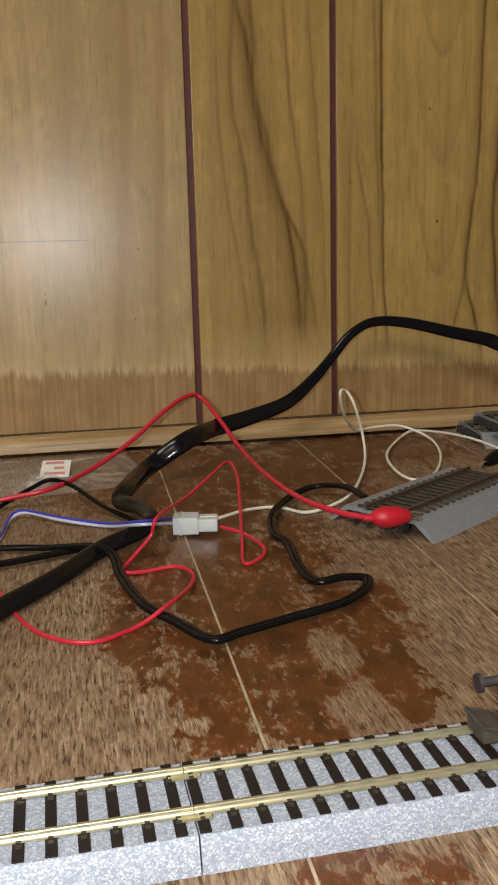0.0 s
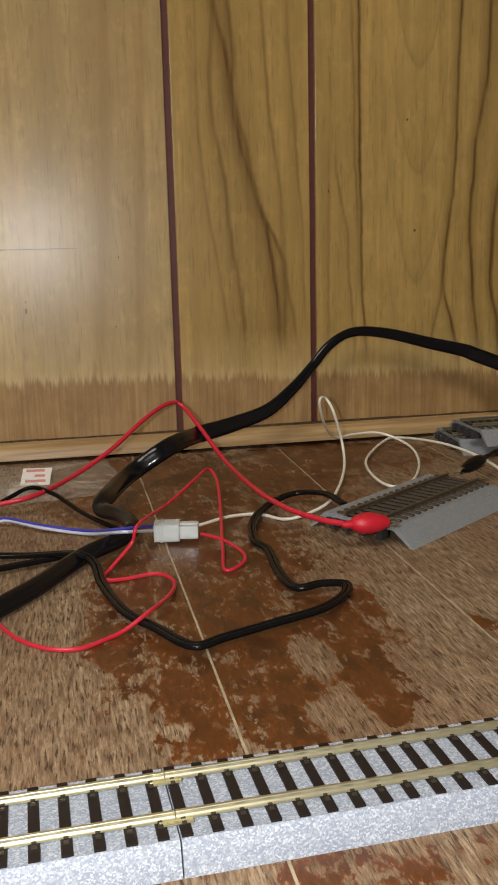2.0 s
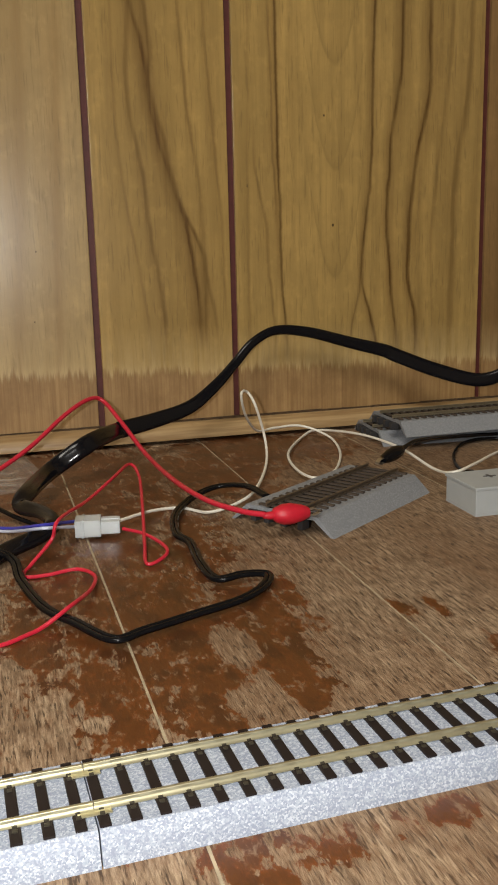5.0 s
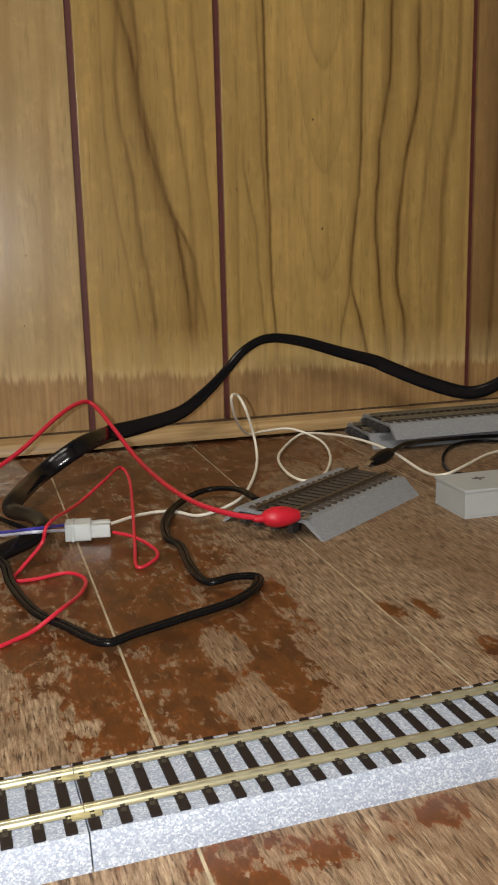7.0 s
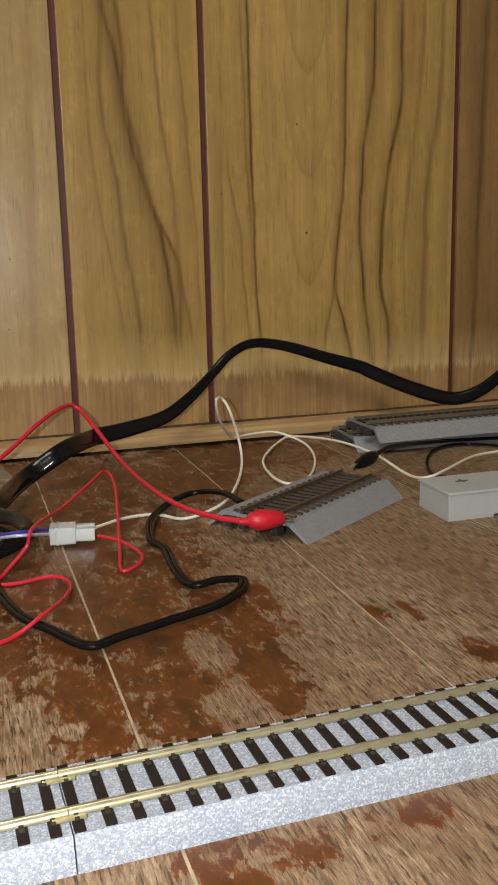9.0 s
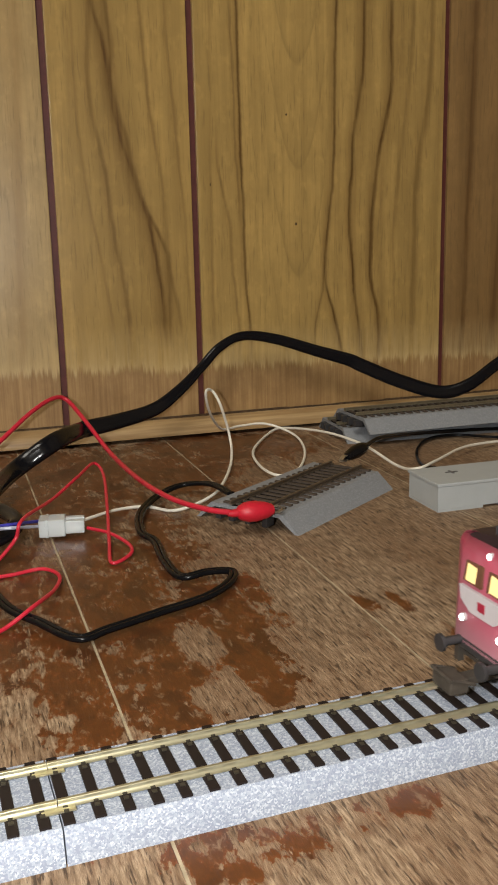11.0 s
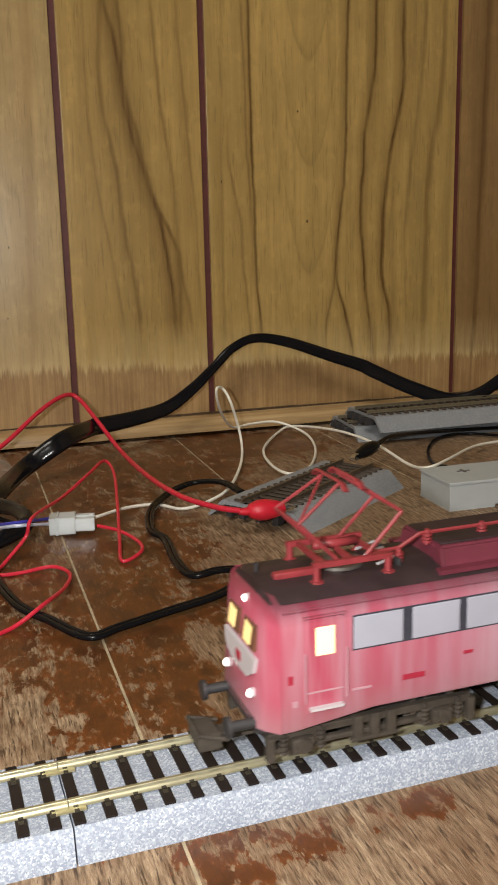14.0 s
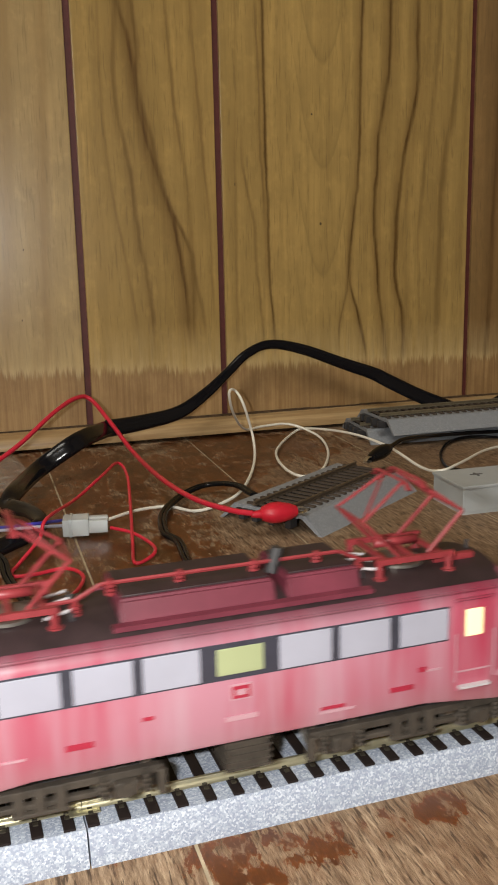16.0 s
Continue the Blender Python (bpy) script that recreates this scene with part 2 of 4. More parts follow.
    col = n.mix(n.math("MULTIPLY", rand, 0.15), col, (0.12, 0.06, 0.03))
    n.set(Base_Color=col)
    rough = n.math("SUBTRACT", n.math("ADD", 0.60, n.math("MULTIPLY", flecks, 0.15)), n.math("MULTIPLY", mask, 0.34))
    n.set(Roughness=rough, Specular_IOR_Level=0.42)
    h = n.math("ADD", n.math("MULTIPLY", mask, 0.9), n.math("MULTIPLY", n.math("ADD", grain, n.math("MULTIPLY", flecks, 0.8)), n.math("SUBTRACT", 1.0, n.math("MULTIPLY", mask, 0.75))))
    n.bump(h, 0.5, 0.0009)
    return n.mat


def ballast(name, base, dark, light, scale):
    n = Nodes(name)
    v = n.node("ShaderNodeTexVoronoi")
    n.put(v.inputs["Vector"], n.obj)
    v.inputs["Scale"].default_value = scale
    cell = n.split(v.outputs["Color"])[0]
    col = n.mix(n.ramp(cell, (0.25, 1.0), (0.55, 0.0)), base, dark)
    col = n.mix(n.ramp(cell, (0.72, 0.0), (0.9, 1.0)), col, light)
    n.set(Base_Color=col, Roughness=0.62)
    n.bump(v.outputs["Distance"], 0.16, 0.0004)
    return n.mat


def straight(x, lean=0.0):
    return [(x - 0.1 * lean, 0.05), (x + 0.15 * lean, 0.30)]


M_PANELS = [panel_wood("veneer_pale", 1.0, (0.56, 0.400, 0.178), (0.26, 0.15, 0.05), [(0.4, 0.02, straight(-0.06, 0.05)), (0.4, 0.02, straight(0.03, 0.06)), (0.45, 0.015, straight(0.055, 0.05))], None, [(-0.0226, 0.1005, 0.0007, 0.0022), (-0.0226, 0.1065, 0.0004, 0.0010), (-0.02, 0.1405, 0.040, 0.00035), (0.04, 0.134, 0.0005, 0.0009), (0.036, 0.088, 0.0004, 0.0008)]),
            panel_wood("veneer_streaked", 4.0, (0.54, 0.360, 0.118), (0.100, 0.046, 0.009),
                       [(0.30, 0.030, [(0.146, 0.083), (0.138, 0.14), (0.127, 0.193), (0.116, 0.25), (0.112, 0.293)]),
                        (0.90, 0.0080, [(0.150, 0.083), (0.1475, 0.111), (0.1433, 0.139), (0.1375, 0.166), (0.1283, 0.193), (0.1212, 0.222), (0.1183, 0.250), (0.1138, 0.272), (0.1085, 0.293)]),
                        (0.70, 0.0085, [(0.154, 0.083), (0.1537, 0.111), (0.152, 0.132), (0.1405, 0.156), (0.133, 0.183), (0.1274, 0.209), (0.1203, 0.238), (0.121, 0.263), (0.1183, 0.294)]),
                        (0.55, 0.0080, [(0.1246, 0.084), (0.1196, 0.126), (0.1158, 0.153), (0.1126, 0.190), (0.106, 0.222), (0.1051, 0.253), (0.1075, 0.293)]),
                        (0.50, 0.0070, [(0.161, 0.082), (0.154, 0.118), (0.1527, 0.149), (0.1506, 0.183), (0.146, 0.216), (0.143, 0.248), (0.1412, 0.283)]),
                        (0.40, 0.0060, [(0.168, 0.10), (0.1655, 0.17), (0.161, 0.23), (0.158, 0.29)]), (0.35, 0.006, [(0.112, 0.09), (0.099, 0.18), (0.096, 0.29)])]),
            panel_wood("veneer_cathedral", 7.0, (0.54, 0.362, 0.120), (0.090, 0.041, 0.008),
                       [(0.30, 0.022, [(0.300, 0.06), (0.294, 0.15), (0.302, 0.24), (0.306, 0.30)]), (0.30, 0.020, [(0.320, 0.06), (0.316, 0.15), (0.328, 0.24), (0.331, 0.30)]),
                        (0.95, 0.0058, [(0.2128, 0.072), (0.2102, 0.109), (0.2097, 0.138), (0.2096, 0.166), (0.2086, 0.200), (0.2083, 0.233), (0.2081, 0.269), (0.2074, 0.298)]),
                        (0.45, 0.0050, [(0.2066, 0.166), (0.2048, 0.200), (0.2043, 0.250), (0.2027, 0.298)]),
                        (0.40, 0.0060, [(0.2043, 0.073), (0.2014, 0.109), (0.1987, 0.152), (0.1916, 0.190)]),
                        (0.30, 0.0060, [(0.186, 0.07), (0.186, 0.16), (0.189, 0.29)]),
                        (0.92, 0.0060, [(0.2844, 0.057), (0.2754, 0.092), (0.2714, 0.118), (0.2743, 0.147), (0.2772, 0.172), (0.2793, 0.218), (0.2798, 0.269), (0.2814, 0.302)]),
                        (0.65, 0.0040, [(0.2638, 0.070), (0.268, 0.092), (0.2714, 0.116)]),
                        (1.0, 0.0070, [(0.3003, 0.052), (0.296, 0.091), (0.2934, 0.121), (0.2913, 0.147), (0.2925, 0.179), (0.2944, 0.211), (0.2995, 0.239), (0.3022, 0.263), (0.3027, 0.303)]),
                        (0.85, 0.0085, [(0.3161, 0.051), (0.3145, 0.082), (0.3093, 0.105), (0.3091, 0.135), (0.3109, 0.165), (0.3159, 0.204), (0.3237, 0.236), (0.3239, 0.284)]),
                        (0.50, 0.0130, [(0.3439, 0.073), (0.3449, 0.134), (0.3455, 0.172), (0.3499, 0.208), (0.3543, 0.236), (0.3562, 0.265), (0.3569, 0.306)]),
                        (0.35, 0.0080, [(0.330, 0.07), (0.328, 0.15), (0.336, 0.22), (0.341, 0.29)]), (0.30, 0.009, [(0.362, 0.12), (0.364, 0.20), (0.366, 0.29)])],
                       (0.2515, 0.028), [(0.2494, 0.1473, 0.0010, 0.0012), (0.243, 0.222, 0.0008, 0.0009), (0.186, 0.175, 0.0004, 0.0014)]),
            panel_wood("veneer_brown", 11.0, (0.34, 0.205, 0.078), (0.09, 0.040, 0.010), [(0.8, 0.012, straight(0.390, 0.02)), (0.7, 0.02, straight(0.42, 0.05)), (0.8, 0.015, straight(0.46)), (0.8, 0.015, straight(0.51))])]
M_GROOVE = plain("dark_red_groove_paint", (0.11, 0.026, 0.022), 0.5, vary=0.3, scale=200)
M_FLOOR = floor_wood()
M_SEAM = plain("pale_filled_floor_seam", (0.50, 0.41, 0.27), 0.8, vary=0.45, scale=150)


def trim_wood():
    n = Nodes("pale_trim_wood")
    g = n.noise(n.scaled(n.pos, (12, 300, 300)), 1.0, 4, 0.6)
    big = n.noise(n.scaled(n.pos, (14, 60, 60)), 1.0, 3, 0.6)
    col = n.ramp(g, (0.3, (0.30, 0.185, 0.080)), (0.7, (0.56, 0.40, 0.205)))
    col = n.mix(n.ramp(big, (0.35, 0.55), (0.6, 0.0)), col, (0.22, 0.125, 0.05))
    n.set(Base_Color=col, Roughness=0.36)
    n.bump(g, 0.3, 0.0005)
    return n.mat


M_TRIM = trim_wood()
M_GAP = plain("dark_gap_colour", (0.10, 0.058, 0.026), 0.85, vary=0.7, scale=220)
M_PLASTER = plain("room_plaster", (0.42, 0.37, 0.30), 0.8, vary=0.1, scale=20)
M_BALLAST = ballast("white_speckled_ballast", (0.33, 0.37, 0.44), (0.235, 0.27, 0.345), (0.47, 0.51, 0.57), 2300)
M_GREYBED = ballast("grey_speckled_ballast", (0.235, 0.250, 0.270), (0.20, 0.213, 0.232), (0.30, 0.315, 0.335), 2200)
M_TIE = plain("dark_brown_tie_plastic", (0.017, 0.012, 0.011), 0.55, scale=400)
M_TIE2 = plain("brown_grey_tie_plastic", (0.085, 0.067, 0.054), 0.6, scale=400)
M_INLAY = plain("dark_bed_plastic", (0.008, 0.007, 0.006), 0.9)
M_RAIL = plain("brass_toned_rail", (0.66, 0.62, 0.42), 0.33, 0.85, 0.12, 300)
M_RAIL2 = plain("dulled_brown_rail", (0.16, 0.122, 0.086), 0.42, 0.5, 0.3, 300)
M_RAIL3 = plain("tarnished_brass_rail", (0.34, 0.30, 0.21), 0.35, 0.7, 0.2, 300)
M_SPIKE = plain("olive_rail_clip", (0.045, 0.038, 0.026), 0.5, 0.2)
M_BLACK = plain("glossy_black_pvc", (0.006, 0.006, 0.008), 0.17, vary=0.2)
M_BLACK_MATT = plain("black_pvc", (0.006, 0.006, 0.007), 0.19, vary=0.2)
for _m, _s in ((M_BLACK, 0.30), (M_BLACK_MATT, 0.16), (M_INLAY, 0.03), (M_TIE2, 0.15), (M_TIE, 0.2)):
    _m.node_tree.nodes["Principled BSDF"].inputs["Specular IOR Level"].default_value = _s
M_RED = plain("red_pvc", (0.60, 0.022, 0.048), 0.32, vary=0.12)
M_WHITE = plain("cream_white_pvc", (0.86, 0.84, 0.74), 0.4, vary=0.08)
M_BLUE = plain("blue_pvc", (0.05, 0.05, 0.42), 0.4, vary=0.1)
M_PALEBLUE = plain("pale_blue_pvc", (0.55, 0.60, 0.75), 0.4, vary=0.1)
M_BOOT = plain("red_rubber_boot", (0.58, 0.012, 0.032), 0.42, vary=0.15)
M_STEEL = plain("clip_steel", (0.55, 0.50, 0.42), 0.35, 0.9)
M_BOX = plain("light_grey_plastic", (0.41, 0.44, 0.45), 0.5, vary=0.06, scale=120, bump=0.05)
M_BOXDARK = plain("grey_plastic_mark", (0.10, 0.10, 0.10), 0.5)


def clear(name, colour, rough, trans):
    n = Nodes(name)
    n.set(Base_Color=colour, Roughness=rough, Transmission_Weight=trans, IOR=1.4)
    return n.mat


M_NYLON = clear("translucent_nylon", (0.88, 0.95, 0.98), 0.14, 0.5)
M_CORE = plain("nylon_core", (0.84, 0.87, 0.85), 0.4, vary=0.1)


def film_mat():
    n = Nodes("clear_plastic_film")
    crease = n.noise(n.scaled(n.pos, (40, 70, 40)), 1.0, 4, 0.6, 0.5)
    n.set(Base_Color=(0.85, 0.83, 0.78), Roughness=0.14, Alpha=n.math("ADD", 0.15, n.math("MULTIPLY", n.ramp(crease, (0.5, 0.0), (0.75, 1.0)), 0.5)))
    n.bump(crease, 0.6, 0.002)
    return n.mat


M_FILM = film_mat()


def body_paint():
    n = Nodes("weathered_pink_red_paint")
    x, y, z = n.split(n.obj)
    streak = n.noise(n.scaled(n.obj, (170, 20, 12)), 1.0, 4, 0.6, 0.2)
    wide = n.noise(n.scaled(n.obj, (42, 5, 9), (2, 0, 0)), 1.0, 3, 0.55)
    col = n.mix(n.ramp(wide, (0.38, 0.0), (0.62, 1.0)), (0.385, 0.048, 0.088), (0.45, 0.205, 0.262))
    col = n.mix(n.math("MULTIPLY", n.ramp(streak, (0.46, 0.0), (0.70, 1.0)), 0.42), col, (0.48, 0.36, 0.41))
    grime = n.ramp(n.math("ADD", n.math("MULTIPLY", z, 30.0), n.math("MULTIPLY", streak, 0.15)), (0.48, 1.0), (0.72, 0.0))
    col = n.mix(n.math("MULTIPLY", grime, 0.45), col, (0.33, 0.22, 0.23))
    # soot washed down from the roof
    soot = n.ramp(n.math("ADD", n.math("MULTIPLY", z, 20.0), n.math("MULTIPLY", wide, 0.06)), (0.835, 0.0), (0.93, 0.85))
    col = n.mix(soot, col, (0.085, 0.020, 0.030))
    n.set(Base_Color=col, Roughness=n.math("ADD", 0.24, n.math("MULTIPLY", streak, 0.2)))
    return n.mat


M_BODY = body_paint()
M_ROOF = plain("sooty_dark_red_roof", (0.034, 0.019, 0.021), 0.55, vary=0.5, scale=120)
M_VENT = plain("faded_maroon_roof_cover", (0.16, 0.030, 0.048), 0.45, vary=0.35, scale=90)
M_PANTO = plain("red_pantograph_paint", (0.27, 0.034, 0.040), 0.45, vary=0.3, scale=300)
M_PANE = plain("frosted_grey_white_pane", (0.37, 0.375, 0.445), 0.3, vary=0.10, scale=60)
M_GREENPANE = plain("pale_green_pane", (0.36, 0.40, 0.22), 0.3, vary=0.1, scale=60)
M_FRAME = plain("dark_slate_window_frame", (0.045, 0.045, 0.062), 0.45)
M_LIT = glow("lit_cab_pane", (1.0, 0.86, 0.46), 0.5)
M_CAB = glow("dim_lit_windscreen", (0.80, 0.62, 0.26), 0.55)
M_CABDARK = plain("dark_cab_glass", (0.16, 0.075, 0.045), 0.15, vary=0.3, scale=150)
M_HEAD = glow("lit_headlamp", (1.0, 0.93, 0.85), 6.0)
M_BIB = plain("white_bib_paint", (0.52, 0.49, 0.51), 0.35, vary=0.1, scale=150)
M_BOGIE = plain("dusty_brown_grey_bogie", (0.062, 0.050, 0.038), 0.7, vary=0.5, scale=250, bump=0.3)
M_DARK = plain("dark_grey_fitting", (0.035, 0.034, 0.036), 0.5)
M_WHEEL = plain("wheel_steel", (0.30, 0.28, 0.25), 0.4, 0.8)
M_DECAL = plain("pale_lettering_bars", (0.47, 0.27, 0.31), 0.4, vary=0.1)
M_DEEPRED = plain("deep_red_plate", (0.36, 0.022, 0.05), 0.4, vary=0.15)
M_PAPER = plain("white_paper_label", (0.75, 0.73, 0.70), 0.7, vary=0.06)
M_PRINT = plain("pink_print", (0.65, 0.28, 0.27), 0.7)


# ---- mesh helpers ----
def mesh_of(bm, name, material, smooth=True):
    me = bpy.data.meshes.new(name)
    bmesh.ops.recalc_face_normals(bm, faces=bm.faces)
    flat = bm.faces.layers.int.get("flat")
    for f in bm.faces:
        f.smooth = smooth
    soft = [not (flat and f[flat]) for f in bm.faces]
    bm.to_mesh(me)
    bm.free()
    me.materials.append(material)
    if smooth:
        me.set_sharp_from_angle(angle=radians(38))
        me.polygons.foreach_set("use_smooth", soft)
    return me


def part(name, bm, material, parent=None, label="", m=None, smooth=True):
    ob = new(name, mesh_of(bm, name, material, smooth) if isinstance(bm, bmesh.types.BMesh) else bm)
    if parent:
        ob.parent = parent
    if m is not None:
        ob.matrix_basis = m
    return tagged(ob, label)


def box(bm, x0, x1, y0, y1, z0, z1, bevel=0.0, m=None):
    if not bm.faces.layers.int.get("flat"):
        bm.faces.layers.int.new("flat")
    made = bmesh.ops.create_cube(bm, size=1)["verts"]
    bmesh.ops.scale(bm, vec=(x1 - x0, y1 - y0, z1 - z0), verts=made)
    bmesh.ops.translate(bm, vec=((x0 + x1) / 2, (y0 + y1) / 2, (z0 + z1) / 2), verts=made)
    if bevel:
        edges = list({e for v in made for e in v.link_edges})
        made = list({v for f in bmesh.ops.bevel(bm, geom=edges, offset=bevel, segments=2, affect="EDGES", profile=0.6)["faces"] for v in f.verts} | {v for v in made if v.is_valid})
    flat = bm.faces.layers.int.get("flat") or bm.faces.layers.int.new("flat")
    bm.normal_update()
    for f in {f for v in made if v.is_valid for f in v.link_faces}:
        if max(abs(c) for c in f.normal) > 0.999:
            f[flat] = 1
    if m is not None:
        bmesh.ops.transform(bm, matrix=m, verts=[v for v in made if v.is_valid])
    return bm


def boxed(*args, **kw):
    return box(bmesh.new(), *args, **kw)


def spline(points, steps):
    """A smooth line through the points."""
    p = [Vector(q) for q in points]
    p = [2 * p[0] - p[1], *p, 2 * p[-1] - p[-2]]
    out = []
    for a, b, c, d in zip(p, p[1:], p[2:], p[3:]):
        for i in range(steps):
            t = i / steps
            out.append(0.5 * (2 * b + (c - a) * t + (2 * a - 5 * b + 4 * c - d) * t * t + (3 * b - a - 3 * c + d) * t ** 3))
    return [*out, p[-2]]


def sweep(bm, line, profile, up=None, closed_ends=True, widths=None):
    """Carries a closed profile (across, over) along the line; widths: how the profile widens across from the start to the end."""
    rings, side = [], None
    for i, p in enumerate(line):
        t = (line[min(i + 1, len(line) - 1)] - line[max(i - 1, 0)]).normalized()
        if up is not None:
            f = i / (len(line) - 1)
            s = t.cross(up if isinstance(up, Vector) else up[0].lerp(up[1], min(1.0, max(0.0, (f - 0.5) / 0.35))))
            if side is not None and s.dot(side) < 0:
                s = -s
            s = s.normalized() if s.length > 0.15 else side
            side = s if side is None else (side * 0.5 + s * 0.5).normalized()
        elif side is None:
            side = t.cross(Vector((0.3, 0.2, 1))).normalized()
        side = (side - t * side.dot(t)).normalized()
        over = side.cross(t)
        w = 1.0
        if widths:
            f = i / (len(line) - 1) * (len(widths) - 1)
            j = min(int(f), len(widths) - 2)
            w = widths[j] + (widths[j + 1] - widths[j]) * (f - j)
        rings.append([bm.verts.new(p + side * a * w + over * b) for a, b in profile])
    k = len(profile)
    for r, s in zip(rings, rings[1:]):
        for j in range(k):
            bm.faces.new((r[j], r[(j + 1) % k], s[(j + 1) % k], s[j]))
    if closed_ends:
        bm.faces.new(rings[0]), bm.faces.new(rings[-1])
    return bm


def ring_profile(r, k=8):
    return [(r * math.cos(2 * math.pi * i / k), r * math.sin(2 * math.pi * i / k)) for i in range(k)]


def twin_profile(w, h, k=28):
    out = []
    for i in range(k):
        a = 2 * math.pi * i / k
        out.append((w / 2 * math.cos(a), h / 2 * math.sin(a) * (0.80 + 0.30 * abs(math.cos(a)))))
    return out


def rod(bm, a, b, r, k=6):
    a, b = Vector(a), Vector(b)
    return sweep(bm, [a, b], ring_profile(r, k))


def lift(points, least):
    return [Vector((x, y, max(z, least))) for x, y, z in points]


def cable(name, points, profile, material, label, category, up=None, least=0.001):
    line = lift(spline(points, 8), least)
    return tagged(part(name, sweep(bmesh.new(), line, profile, up), material), label, category)


# ---- structure ----
WALL_Y = 0.6385
GROOVES = (-0.118, 0.077, 0.1747, 0.370)
wall = tagged(new("wall_north"), "yellow-brown veneered plywood wall with dark red grooves", "wall", kind="structure")
edges = (-1.4, *GROOVES, 0.56, 1.6)
looks = (0, 0, 1, 2, 3, 1)
for i, (a, b) in enumerate(zip(edges, edges[1:])):
    part("panel", boxed(a + 0.0022, b - 0.0022, WALL_Y, WALL_Y + 0.012, 0.0, 2.4, bevel=0.0006), M_PANELS[looks[i]], wall)
part("groove_backing", boxed(-1.4, 1.6, WALL_Y + 0.0025, WALL_Y + 0.03, 0.0, 2.4), M_GROOVE, wall, "dark red painted groove bottoms")

base = bmesh.new()
prof = [(0.0, 0.0), (-0.0140, 0.0), (-0.0145, 0.003), (-0.0138, 0.0070), (-0.0105, 0.0100), (-0.0060, 0.0118), (-0.0030, 0.0126), (0.0, 0.0128)]
sweep(base, [Vector((-1.4, WALL_Y - 0.0003, 0)), Vector((1.6, WALL_Y - 0.0003, 0))], [(-a, b) for a, b in prof])
skirting = tagged(part("baseboard", base, M_TRIM), "low rounded pale wooden skirting strip along the wall", "skirting", kind="structure")

# Thin dark strip: the shaded gap between wall and skirting, put in as colour.
gap = bmesh.new()
for i in range(150):
    x = -1.4 + 0.02 * i
    h = 0.0006 + 0.0010 * random.random()
    box(gap, x, x + 0.02, WALL_Y - 0.0016, WALL_Y - 0.0004, 0.0124, 0.0130 + 0.9 * h)
part("dirt_line", gap, M_GAP, skirting, "dark strip standing in for the shaded gap above the skirting")

floor = tagged(new("floor"), "worn brown plank floor with patches of old varnish", "floor", kind="structure")
part("subfloor", boxed(-1.4, 1.6, -1.8, WALL_Y + 0.03, -0.02, -0.0002), M_SEAM, floor, "pale filler in the seams")
seam_x = [0.0413 + 0.1014 * k for k in range(-14, 16)]
for a, b in zip(seam_x, seam_x[1:]):
    cuts = [-1.8, -0.62 + 0.5 * random.random(), WALL_Y - 0.016, WALL_Y + 0.03] if 0.0 < a < 0.1 else [-1.8, -0.9 + 0.6 * random.random(), WALL_Y + 0.03]
    for c, d in zip(cuts, cuts[1:]):
        part("plank", boxed(a + 0.0004, b - 0.0004, c + 0.0004, d - 0.0004, -0.015, 0.0, bevel=0.0003), M_FLOOR, floor)
for name, dims in (("wall_south", (-1.4, 1.6, -1.9, -1.8, 0, 2.4)), ("wall_west", (-1.5, -1.4, -1.9, WALL_Y + 0.03, 0, 2.4)), ("wall_east", (1.6, 1.7, -1.9, WALL_Y + 0.03, 0, 2.4))):
    tagged(part(name, boxed(*dims), M_PLASTER), "plain plastered room wall", "wall", kind="structure")
tagged(part("ceiling", boxed(-1.5, 1.7, -1.9, WALL_Y + 0.03, 2.4, 2.45), M_PLASTER), "plain pale room ceiling", "ceiling", kind="structure")

# ---- the near track ----
TRACK_TURN = 1.8055
TRACK_AWAY = 0.20538
TRACK = pose(-TRACK_AWAY * math.sin(radians(TRACK_TURN)), TRACK_AWAY * math.cos(radians(TRACK_TURN)), 0, 0, 0, TRACK_TURN)
RAIL_TOP = 0.0109
JOINT = 0.0226


